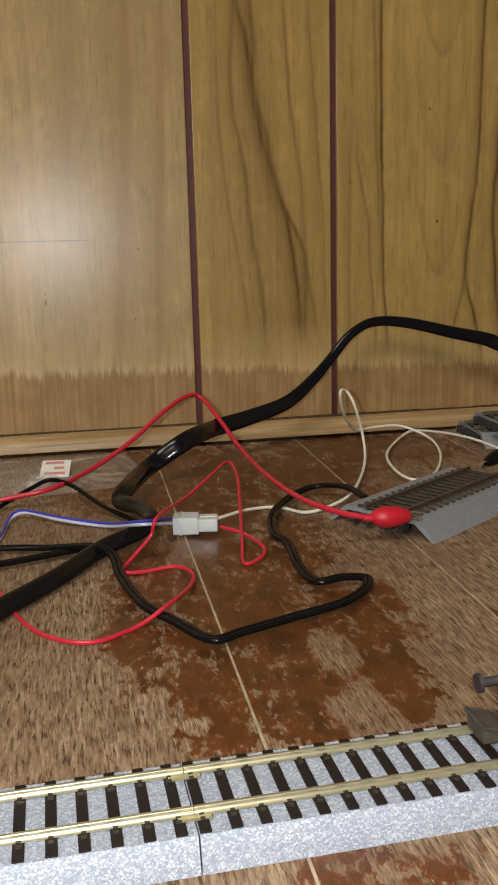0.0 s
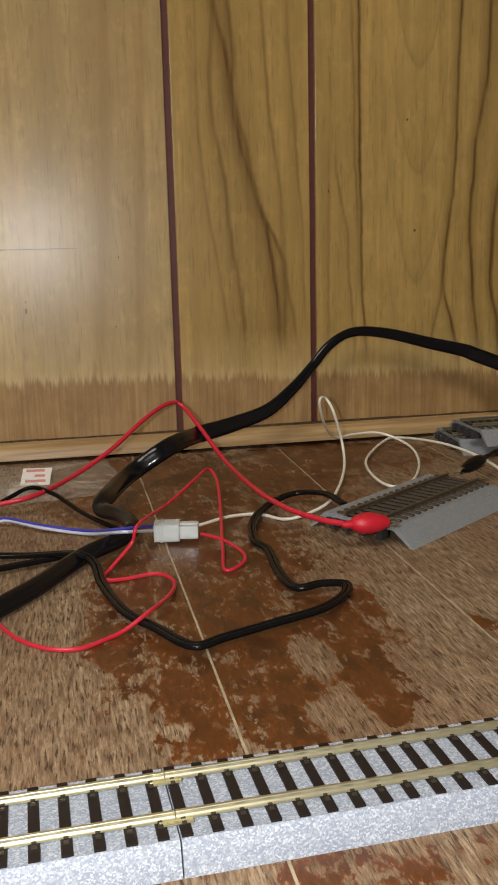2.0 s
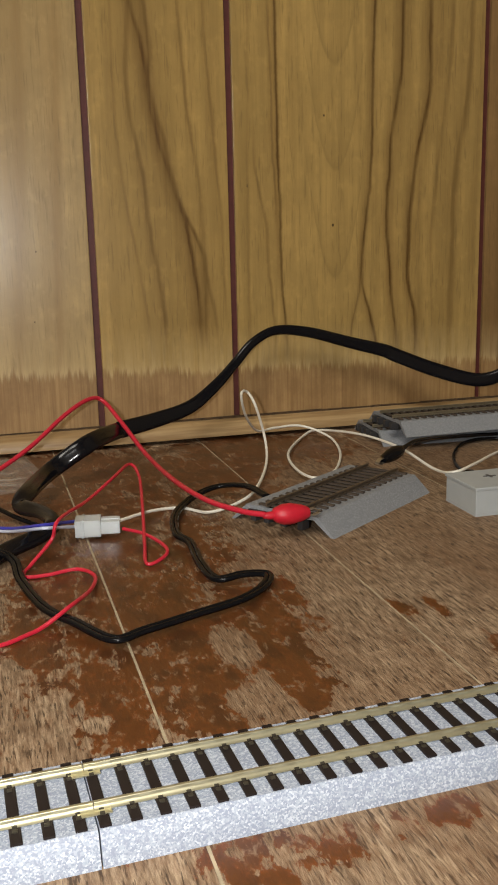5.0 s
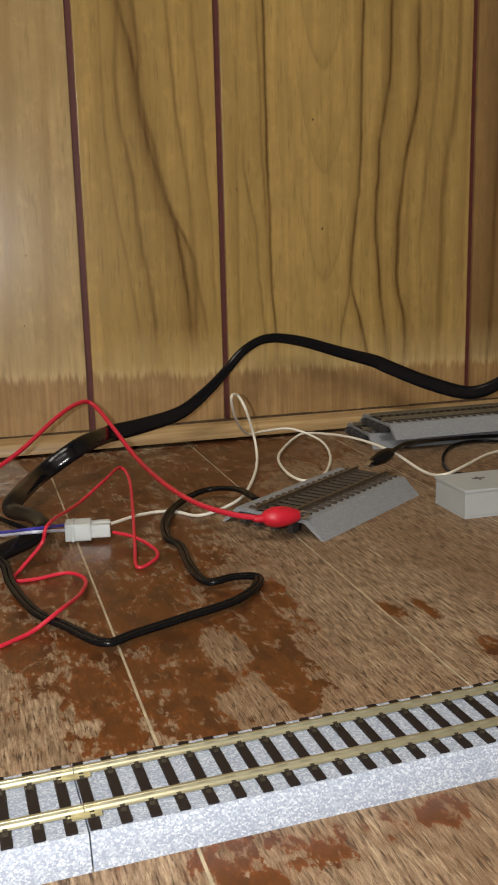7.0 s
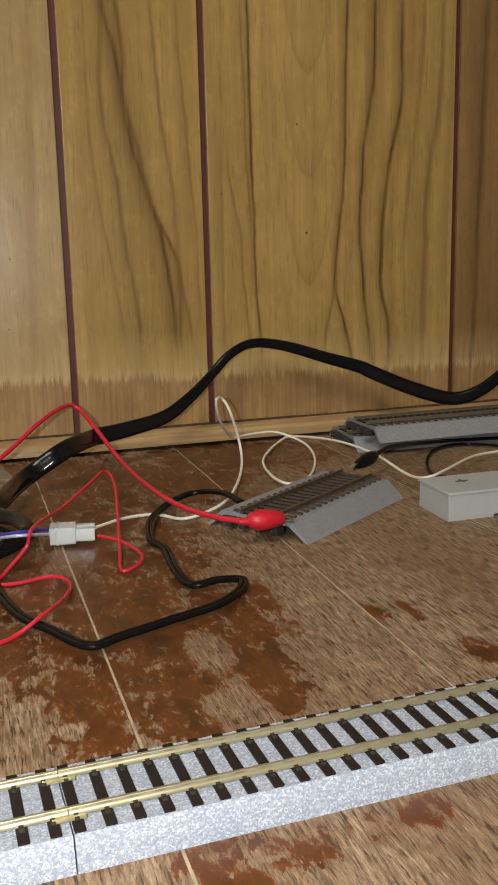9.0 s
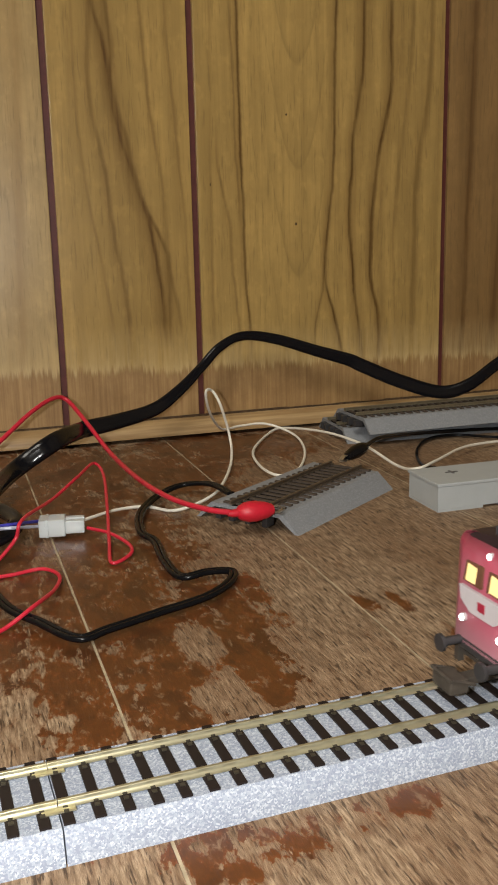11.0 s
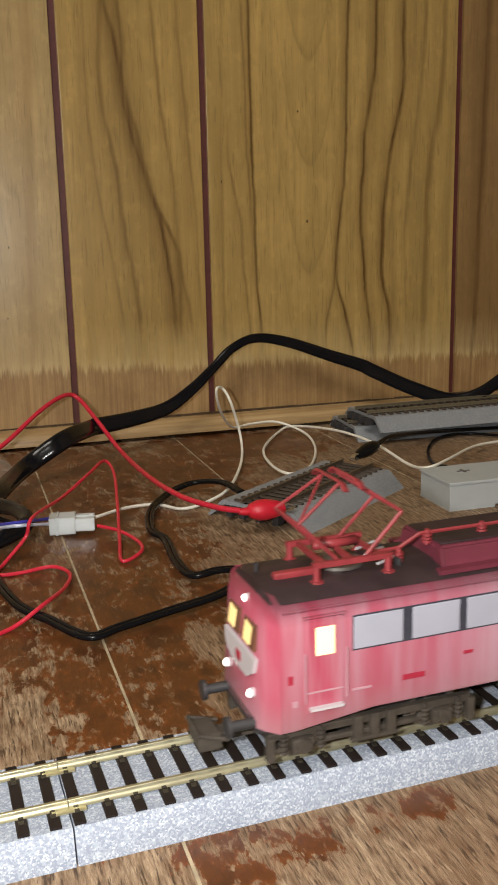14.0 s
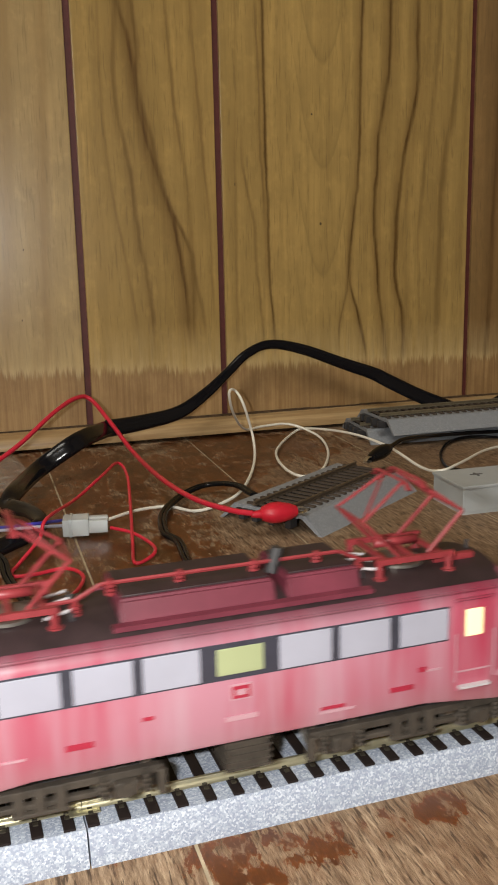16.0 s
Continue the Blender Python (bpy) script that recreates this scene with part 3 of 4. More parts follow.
def track_piece(label, x0, x1, ties):
    """White-ballasted track from x0 to x1 along the line."""
    top = tagged(new("model_railway_track"), label, "model track", "near track pieces")
    top.matrix_basis = TRACK
    bm = bmesh.new()
    sec = [(-0.0170, 0.0), (-0.0168, 0.0012), (-0.0149, 0.0080), (-0.0144, 0.0084), (0.0157, 0.0084), (0.0161, 0.0080), (0.0178, 0.0012), (0.0180, 0.0)]
    rings = [[bm.verts.new((x, y, z)) for y, z in sec] for x in (x0 + 0.0002, x1 - 0.0002)]
    for j in range(len(sec)):
        k = (j + 1) % len(sec)
        bm.faces.new((rings[0][j], rings[0][k], rings[1][k], rings[1][j]))
    bm.faces.new(rings[0]), bm.faces.new(rings[1])
    part("roadbed", bm, M_BALLAST, top, "white speckled ballast moulding")
    tie = mesh_of(boxed(-0.00135, 0.00135, -0.0140, 0.0154, 0.0080, 0.0090, bevel=0.0002), "tie", M_TIE)
    clip = bmesh.new()
    for s in (-1, 1):
        for d in (-1, 1):
            box(clip, -0.0006, 0.0006, s * 0.0085 + d * 0.0010 - 0.0006, s * 0.0085 + d * 0.0010 + 0.0006, 0.0088, 0.00935, bevel=0.0001)
    clip = mesh_of(clip, "rail_clip", M_SPIKE)
    for x in ties:
        t = part("tie", tie, None, top, m=pose(x, 0, 0))
        part("rail_clip", clip, None, t)
    for s in (-1, 1):
        rail = bmesh.new()
        half = [(0.0012, 0.0089), (0.0012, 0.0090), (0.00100, 0.00916), (0.00080, 0.00940), (0.00064, 0.00966), (0.00056, 0.0099), (0.00052, 0.0102), (0.00060, 0.01045), (0.00062, 0.0106), (0.00056, 0.01076), (0.00042, 0.01086), (0.00022, 0.0109)]
        sec = half + [(-a, b) for a, b in reversed(half)]
        sweep(rail, [Vector((x0 + 0.0001, s * 0.0085, 0)), Vector((x1 - 0.0001, s * 0.0085, 0))], sec)
        part("rail", rail, M_RAIL, top, "brass-toned metal rail")
    return top


track_piece("white-ballasted model railway track with brass-toned rails on the floor", JOINT, 0.62, [JOINT + 0.0017] + [0.0385 - 0.00695 + 0.00695 * k for k in range(84)])
track_piece("white-ballasted model railway track joined to the next piece", -0.45, JOINT, [0.0188 - 0.0072 * k for k in range(64)])
join = bmesh.new()
for s in (-1, 1):
    box(join, JOINT - 0.004, JOINT + 0.004, s * 0.0085 - 0.00128, s * 0.0085 + 0.00128, 0.0089, 0.00925, bevel=0.0001)
j = part("rail_joiner", join, M_RAIL, None, m=TRACK)
tagged(j, "brass-toned joiners clasping the rail ends at the joint", "rail joiner")


# ---- grey track pieces ----
def grey_track(label, length, m, rail_mat):
    top = tagged(new("grey_model_track"), label, "model track", "grey track pieces")
    top.matrix_basis = m
    bm = bmesh.new()
    outer = [(-0.031, 0.0), (-0.0213, 0.0090), (0.0213, 0.0090), (0.031, 0.0)]
    inner = [(0.0288, 0.0), (0.0195, 0.0070), (-0.0195, 0.0070), (-0.0288, 0.0)]
    sec = outer + inner
    rings = [[bm.verts.new((x, y, z)) for y, z in sec] for x in (-length / 2, length / 2)]
    for j in range(len(sec)):
        k = (j + 1) % len(sec)
        bm.faces.new((rings[0][j], rings[0][k], rings[1][k], rings[1][j]))
    for r in rings:
        for j in range(3):
            bm.faces.new((r[j], r[j + 1], r[6 - j], r[7 - j]))
    part("roadbed", bm, M_GREYBED, top, "grey speckled hollow roadbed", smooth=False)
    part("bed_inlay", boxed(-length / 2 + 0.0005, length / 2 - 0.0005, -0.0108, 0.0078, 0.0088, 0.00915), M_INLAY, top, "dark bed between the rails")
    count = int(length / 0.0057)
    tie = mesh_of(boxed(-0.0012, 0.0012, -0.0180, 0.0150, 0.0082, 0.0100, bevel=0.0003), "tie", M_TIE2)
    for i in range(count):
        part("tie", tie, None, top, m=pose((i + 0.5) * length / count - length / 2, 0, 0))
    for s in (-1, 1):
        rail = bmesh.new()
        y = s * 0.0095 - 0.0015
        box(rail, -length / 2 - 0.001, length / 2 - 0.001, y - 0.0012, y + 0.0012, 0.0098, 0.0103)
        box(rail, -length / 2 - 0.001, length / 2 - 0.001, y - 0.0003, y + 0.0003, 0.0102, 0.0112)
        box(rail, -length / 2 - 0.001, length / 2 - 0.001, y - 0.0007, y + 0.0007, 0.0111, 0.0119, bevel=0.0002)
        part("rail", rail, rail_mat, top, "dull brown rail")
    lug = bmesh.new()
    for y in (-0.014, -0.004, 0.006, 0.014):
        box(lug, -length / 2 - 0.004, -length / 2 + 0.002, y - 0.0016, y + 0.0016, 0.0024, 0.0072, bevel=0.0004)
    part("connector_lug", lug, M_DARK, top, "dark moulded coupling lugs")
    return top


a2 = math.degrees(math.atan2(0.447 - 0.390, 0.231 - 0.152))
mid = Vector(((0.152 + 0.231) / 2, (0.390 + 0.447) / 2, 0)) + Vector((-math.sin(radians(a2)), math.cos(radians(a2)), 0)) * 0.031
grey_track("short grey-ballasted track piece with brown rails, clips on its ends", 0.0972, pose(*mid, 0, 0, a2), M_RAIL2)
grey_track("grey-ballasted track piece lying along the skirting", 0.19, pose(0.352, 0.5850, 0.0, 0, 0, -4), M_RAIL3)
grey_track("grey-ballasted track piece stacked on another one", 0.23, pose(0.378, 0.575, 0.0092, 0, 0, 0.5), M_RAIL3)

# ---- light grey box ----
def grey_box():
    top = tagged(new("grey_plastic_housing"), "light grey plastic housing with a sloped flange, on the floor", "plastic housing")
    top.matrix_basis = pose(0.231, 0.398, 0, 0, 0, -1.0)
    bm = bmesh.new()
    box(bm, 0.0, 0.100, 0.0, 0.032, 0.0012, 0.0135, bevel=0.0006)
    part("body", bm, M_BOX, top)
    part("lid", boxed(-0.0006, 0.1006, -0.0006, 0.0326, 0.0135, 0.0150, bevel=0.0004), M_BOX, top, "thin overhanging lid")
    for x0, x1 in ((0.0, 0.026), (0.036, 0.1)):
        part("foot", boxed(x0, x1, 0.0, 0.032, 0.0, 0.0013), M_BOX, top)
    bm = bmesh.new()
    box(bm, 0.0145, 0.0215, 0.0185, 0.0197, 0.0150, 0.0153)
    box(bm, 0.0174, 0.0186, 0.0163, 0.0219, 0.0150, 0.01534)
    part("moulded_mark", bm, M_BOXDARK, top, "dark cross mark")
    return top


grey_box()

# ---- wires and cables ----
UP = Vector((0, 0, 1))
POWERRUN = [(-0.059, 0.319, 0.004), (-0.039, 0.349, 0.004), (-0.02, 0.375, 0.004), (0.001, 0.408, 0.005), (0.019, 0.426, 0.006), (0.026, 0.434, 0.009), (0.022, 0.451, 0.01), (0.013, 0.47, 0.009), (0.017, 0.483, 0.012), (0.033, 0.527, 0.0125), (0.0525, 0.533, 0.0232), (0.064, 0.545, 0.0255), (0.079, 0.57, 0.024)]
POWERARCH = [(0.0, 0.0, 0.0), (0.0264, 0.015, 0.0029), (0.0517, 0.027, 0.0086), (0.0713, 0.035, 0.0216), (0.0871, 0.042, 0.0359), (0.0999, 0.045, 0.0489), (0.1166, 0.047, 0.0568), (0.1409, 0.047, 0.0554), (0.1733, 0.045, 0.0476), (0.1976, 0.043, 0.042), (0.2075, 0.04, 0.0381), (0.2353, 0.03, 0.028), (0.2628, 0.02, 0.0221), (0.2826, 0.015, 0.0287), (0.3047, 0.015, 0.0443), (0.3408, 0.015, 0.0678)]
ZIP = [(-0.059, 0.42, 0.003), (-0.045, 0.427, 0.003), (-0.022, 0.422, 0.003), (-0.002, 0.407, 0.007), (0.006, 0.397, 0.005), (0.008, 0.377, 0.003), (0.015, 0.344, 0.003), (0.025, 0.325, 0.003), (0.036, 0.306, 0.003), (0.048, 0.31, 0.003), (0.068, 0.318, 0.003), (0.088, 0.326, 0.003), (0.101, 0.337, 0.003), (0.106, 0.349, 0.003), (0.096, 0.35, 0.004), (0.085, 0.351, 0.003), (0.083, 0.372, 0.003), (0.085, 0.4, 0.003), (0.082, 0.416, 0.003), (0.088, 0.447, 0.003), (0.103, 0.472, 0.004), (0.119, 0.481, 0.006), (0.132, 0.469, 0.008), (0.136, 0.446, 0.008)]
ZIP2 = [(-0.057, 0.401, 0.003), (-0.043, 0.405, 0.003), (-0.024, 0.411, 0.003), (-0.002, 0.419, 0.003)]
REDTHIN = [(-0.053, 0.405, 0.001), (-0.041, 0.375, 0.001), (-0.03, 0.342, 0.001), (-0.018, 0.324, 0.001), (-0.004, 0.318, 0.001), (0.011, 0.327, 0.001), (0.024, 0.334, 0.006), (0.034, 0.356, 0.003), (0.038, 0.374, 0.002), (0.032, 0.385, 0.002), (0.019, 0.385, 0.001), (0.01, 0.386, 0.001), (0.012, 0.397, 0.001), (0.023, 0.405, 0.01), (0.027, 0.408, 0.018), (0.045, 0.451, 0.014), (0.062, 0.477, 0.018), (0.074, 0.502, 0.018), (0.077, 0.489, 0.014), (0.071, 0.445, 0.008), (0.065, 0.407, 0.003), (0.062, 0.384, 0.001), (0.071, 0.389, 0.002), (0.073, 0.399, 0.003), (0.067, 0.417, 0.004), (0.058, 0.426, 0.005)]
REDLEAD = [(-0.072, 0.493, 0.004), (-0.05, 0.5, 0.006), (-0.023, 0.501, 0.01), (-0.001, 0.53, 0.012), (0.023, 0.55, 0.022), (0.046, 0.57, 0.036), (0.062, 0.585, 0.042), (0.072, 0.59, 0.04), (0.081, 0.57, 0.028), (0.09, 0.54, 0.014), (0.093, 0.474, 0.014), (0.1, 0.43, 0.014), (0.111, 0.405, 0.014), (0.12, 0.395, 0.014)]
WHITE = [(0.059, 0.44, 0.005), (0.077, 0.457, 0.003), (0.094, 0.464, 0.001), (0.106, 0.451, 0.001), (0.122, 0.457, 0.002), (0.138, 0.473, 0.004), (0.161, 0.526, 0.004), (0.171, 0.559, 0.012), (0.164, 0.555, 0.035), (0.16, 0.56, 0.044), (0.154, 0.553, 0.044), (0.16, 0.565, 0.028), (0.175, 0.59, 0.012), (0.192, 0.604, 0.01), (0.213, 0.608, 0.009), (0.228, 0.592, 0.003), (0.22, 0.552, 0.001), (0.196, 0.501, 0.003), (0.178, 0.486, 0.004), (0.175, 0.511, 0.004), (0.186, 0.557, 0.003), (0.215, 0.608, 0.002), (0.224, 0.603, 0.006), (0.234, 0.553, 0.012), (0.241, 0.508, 0.012), (0.243, 0.466, 0.008), (0.242, 0.441, 0.012), (0.261, 0.453, 0.012), (0.307, 0.499, 0.006), (0.343, 0.516, 0.003), (0.369, 0.515, 0.002)]
BLACK2 = [(0.237, 0.491, 0.0165), (0.254, 0.506, 0.016), (0.297, 0.54, 0.008), (0.358, 0.553, 0.003), (0.393, 0.55, 0.001)]
BLACK3 = [(0.256, 0.445, 0.01), (0.261, 0.47, 0.006), (0.283, 0.516, 0.002), (0.306, 0.544, 0.002), (0.329, 0.55, 0.002), (0.35, 0.533, 0.002), (0.374, 0.523, 0.001)]
BLUE = [(-0.052, 0.421, 0.002), (-0.046, 0.451, 0.002), (-0.043, 0.478, 0.003), (-0.036, 0.48, 0.005), (-0.017, 0.465, 0.004), (0.005, 0.453, 0.003), (0.02, 0.419, 0.013), (0.038, 0.443, 0.006)]
WHITE2 = [(-0.051, 0.418, 0.001), (-0.046, 0.449, 0.001), (-0.043, 0.476, 0.002), (-0.035, 0.479, 0.004), (-0.017, 0.464, 0.003), (0.005, 0.451, 0.002), (0.02, 0.414, 0.013), (0.037, 0.434, 0.006)]
THINBLK = [(-0.064, 0.472, 0.002), (-0.05, 0.498, 0.003), (-0.035, 0.51, 0.008), (-0.023, 0.513, 0.012), (-0.011, 0.503, 0.01), (0.001, 0.482, 0.006), (0.011, 0.465, 0.004), (0.021, 0.454, 0.002)]
PIVOT = (0.0791, 0.5700, 0.0240)


def power_cable():
    """The flat cable: its run on the floor, and the arch up the wall, which sinks about its foot."""
    top = tagged(new("power_cable"), "thick glossy black flat twin cable arching up the wall", "cable")
    part("floor_run", sweep(bmesh.new(), lift(spline(POWERRUN, 8), 0.0042), twin_profile(0.0100, 0.0046), (Vector((-0.05, -0.85, 0.5)), Vector((-0.12, -0.95, 0.28))), widths=(0.85, 0.85, 0.8, 0.75, 1.0, 1.1, 1.05)), M_BLACK, top)
    arch = part("arch", sweep(bmesh.new(), spline(POWERARCH, 8), twin_profile(0.0100, 0.0046), Vector((-0.12, -0.95, 0.28)), widths=(1.1, 0.92, 0.66, 0.62, 0.80, 1.0, 1.05, 0.9, 0.8)), M_BLACK, top, m=pose(*PIVOT))
    return arch


cable_arch = power_cable()


def twin_cord(points, label):
    """A figure-of-eight cord: two strands side by side."""
    top = tagged(new("twin_cord"), label, "cable", "twin cords")
    line = lift(spline(points, 8), 0.0014)
    for s in (-1, 1):
        part("strand", sweep(bmesh.new(), line, [(a + s * 0.00105, c) for a, c in ring_profile(0.00118, 12)], UP), M_BLACK_MATT, top)
    return top


twin_cord(ZIP, "thin black twin cord bent on the floor")
twin_cord(ZIP2, "short run of black twin cord under the cable")
cable("red_wire", REDTHIN, ring_profile(0.00085), M_RED, "thin bright red wire looping over the floor", "wire", None, 0.0009)
cable("white_wire", WHITE, ring_profile(0.00085), M_WHITE, "thin cream white wire with a loop", "wire", None, 0.0009)
cable("black_wire", BLACK3, ring_profile(0.0010), M_BLACK_MATT, "thin black wire curling behind the grey housing", "wire", None, 0.0011)
cable("blue_wire", BLUE, ring_profile(0.0008), M_BLUE, "thin blue wire into the connector", "wire", None, 0.0009)
cable("pale_blue_wire", WHITE2, ring_profile(0.0008), M_PALEBLUE, "thin pale blue wire into the connector", "wire", None, 0.0009)
cable("black_wire", THINBLK, ring_profile(0.0012), M_BLACK_MATT, "thin black wire hopping over the plastic film", "wire", None, 0.0013)


def clip_lead(label, lead, r, tail, tip, boot_mat, lead_mat, stout=1.0):
    """A test lead: wire, rubber boot and jaws."""
    top = tagged(new("crocodile_clip_lead"), label, "clip lead", "test leads")
    part("lead", sweep(bmesh.new(), lift(spline(lead, 8), r * 1.05), ring_profile(r, 10)), lead_mat, top)
    a, b = Vector(tail), Vector(tip)
    d = b - a
    bm = bmesh.new()
    sizes = [(0.0, 0.0014), (0.10, 0.0021), (0.2, 0.0023), (0.26, 0.0040), (0.42, 0.0056), (0.62, 0.0058), (0.85, 0.0046), (1.0, 0.0030)]
    k, rings = 14, []
    side = d.cross(UP).normalized()
    over = side.cross(d).normalized()
    for t, w in [(t, w * stout) for t, w in sizes]:
        rings.append([bm.verts.new(a + d * t + side * w * math.cos(2 * math.pi * i / k) + over * w * 0.86 * math.sin(2 * math.pi * i / k)) for i in range(k)])
    for r0, r1 in zip(rings, rings[1:]):
        for i in range(k):
            bm.faces.new((r0[i], r0[(i + 1) % k], r1[(i + 1) % k], r1[i]))
    bm.faces.new(rings[0]), bm.faces.new(rings[-1])
    part("boot", bm, boot_mat, top, "soft rubber boot")
    bm = bmesh.new()
    u = d.normalized()
    for s in (0.0011, -0.0011):
        sweep(bm, [b - u * 0.002 + over * s, b + u * 0.003 + over * s * 1.5, b + u * 0.006 + over * s * 0.3], [(-0.0012, -0.0003), (0.0012, -0.0003), (0.0012, 0.0003), (-0.0012, 0.0003)])
    part("jaw", bm, M_STEEL, top, "steel jaws")
    return top


clip_lead("red test lead, its rubber clip gripping the grey track", REDLEAD, 0.0014, (0.119, 0.395, 0.0135), (0.1415, 0.397, 0.0125), M_BOOT, M_RED)
clip_lead("black test lead with a black clip on the grey track", BLACK2, 0.0012, (0.2385, 0.492, 0.0165), (0.2150, 0.475, 0.0135), M_BLACK_MATT, M_BLACK_MATT, 0.78)


# ---- connector, film bag ----
def connector():
    top = tagged(new("plug_connector"), "translucent white two-pin plug connector on the floor", "connector")
    top.matrix_basis = pose(0.0365, 0.4360, 0, 0, 0, -10)
    part("socket", boxed(0, 0.0125, -0.0055, 0.0055, 0.0012, 0.0095, bevel=0.0006), M_NYLON, top)
    part("socket_core", boxed(0.001, 0.0115, -0.0042, 0.0042, 0.0025, 0.0082, bevel=0.0004), M_CORE, top)
    for s in (-1, 1):
        part("plug", boxed(0.0122, 0.0215, s * 0.0029 - 0.0020, s * 0.0029 + 0.0020, 0.0022, 0.0085, bevel=0.0006), M_NYLON, top)
        part("plug_core", boxed(0.0124, 0.0205, s * 0.0029 - 0.0012, s * 0.0029 + 0.0012, 0.0032, 0.0074, bevel=0.0004), M_CORE, top)
    part("rib", boxed(0.003, 0.0045, -0.0058, 0.0058, 0.001, 0.0098, bevel=0.0003), M_NYLON, top)
    return top


connector()


def film_bag():
    top = tagged(new("plastic_bag"), "crumpled clear plastic bag with a small paper label by the skirting", "plastic bag")
    bm = bmesh.new()
    nx, ny = 26, 16
    grid = []
    for i in range(nx + 1):
        row = []
        for k in range(ny + 1):
            x = -0.14 + 0.175 * i / nx - 0.012 * (k / ny)
            y = 0.502 + 0.105 * k / ny + 0.03 * (i / nx) - 0.018 * (k / ny) * (i / nx)
            h = 0.0012 + 0.011 * max(0, noise.noise((x * 22, y * 30, 2.0)) + 0.25) * math.sin(math.pi * min(1, max(0, i / nx))) ** 0.5 * math.sin(math.pi * k / ny) ** 0.5 if 0 < k < ny and 0 < i < nx else 0.0008
            row.append(bm.verts.new((x, min(y, WALL_Y - 0.013), h)))
        grid.append(row)
    for r, s in zip(grid, grid[1:]):
        for k in range(ny):
            bm.faces.new((r[k], r[k + 1], s[k + 1], s[k]))
    part("film", bm, M_FILM, top)
    tag = part("paper_label", boxed(-0.0085, 0.0085, -0.008, 0.008, 0.0, 0.0003), M_PAPER, top, "white paper label with pink print", m=pose(-0.021, 0.548, 0.0095, 24, 0, -8))
    for i, (w, x) in enumerate(((0.011, -0.001), (0.006, 0.002), (0.012, 0.0))):
        part("print_bar", boxed(x - w / 2, x + w / 2, -0.0012, 0.0012, 0.0003, 0.0004), M_PRINT, tag, m=pose(0, 0.0055 - 0.005 * i, 0))
    return top


film_bag()


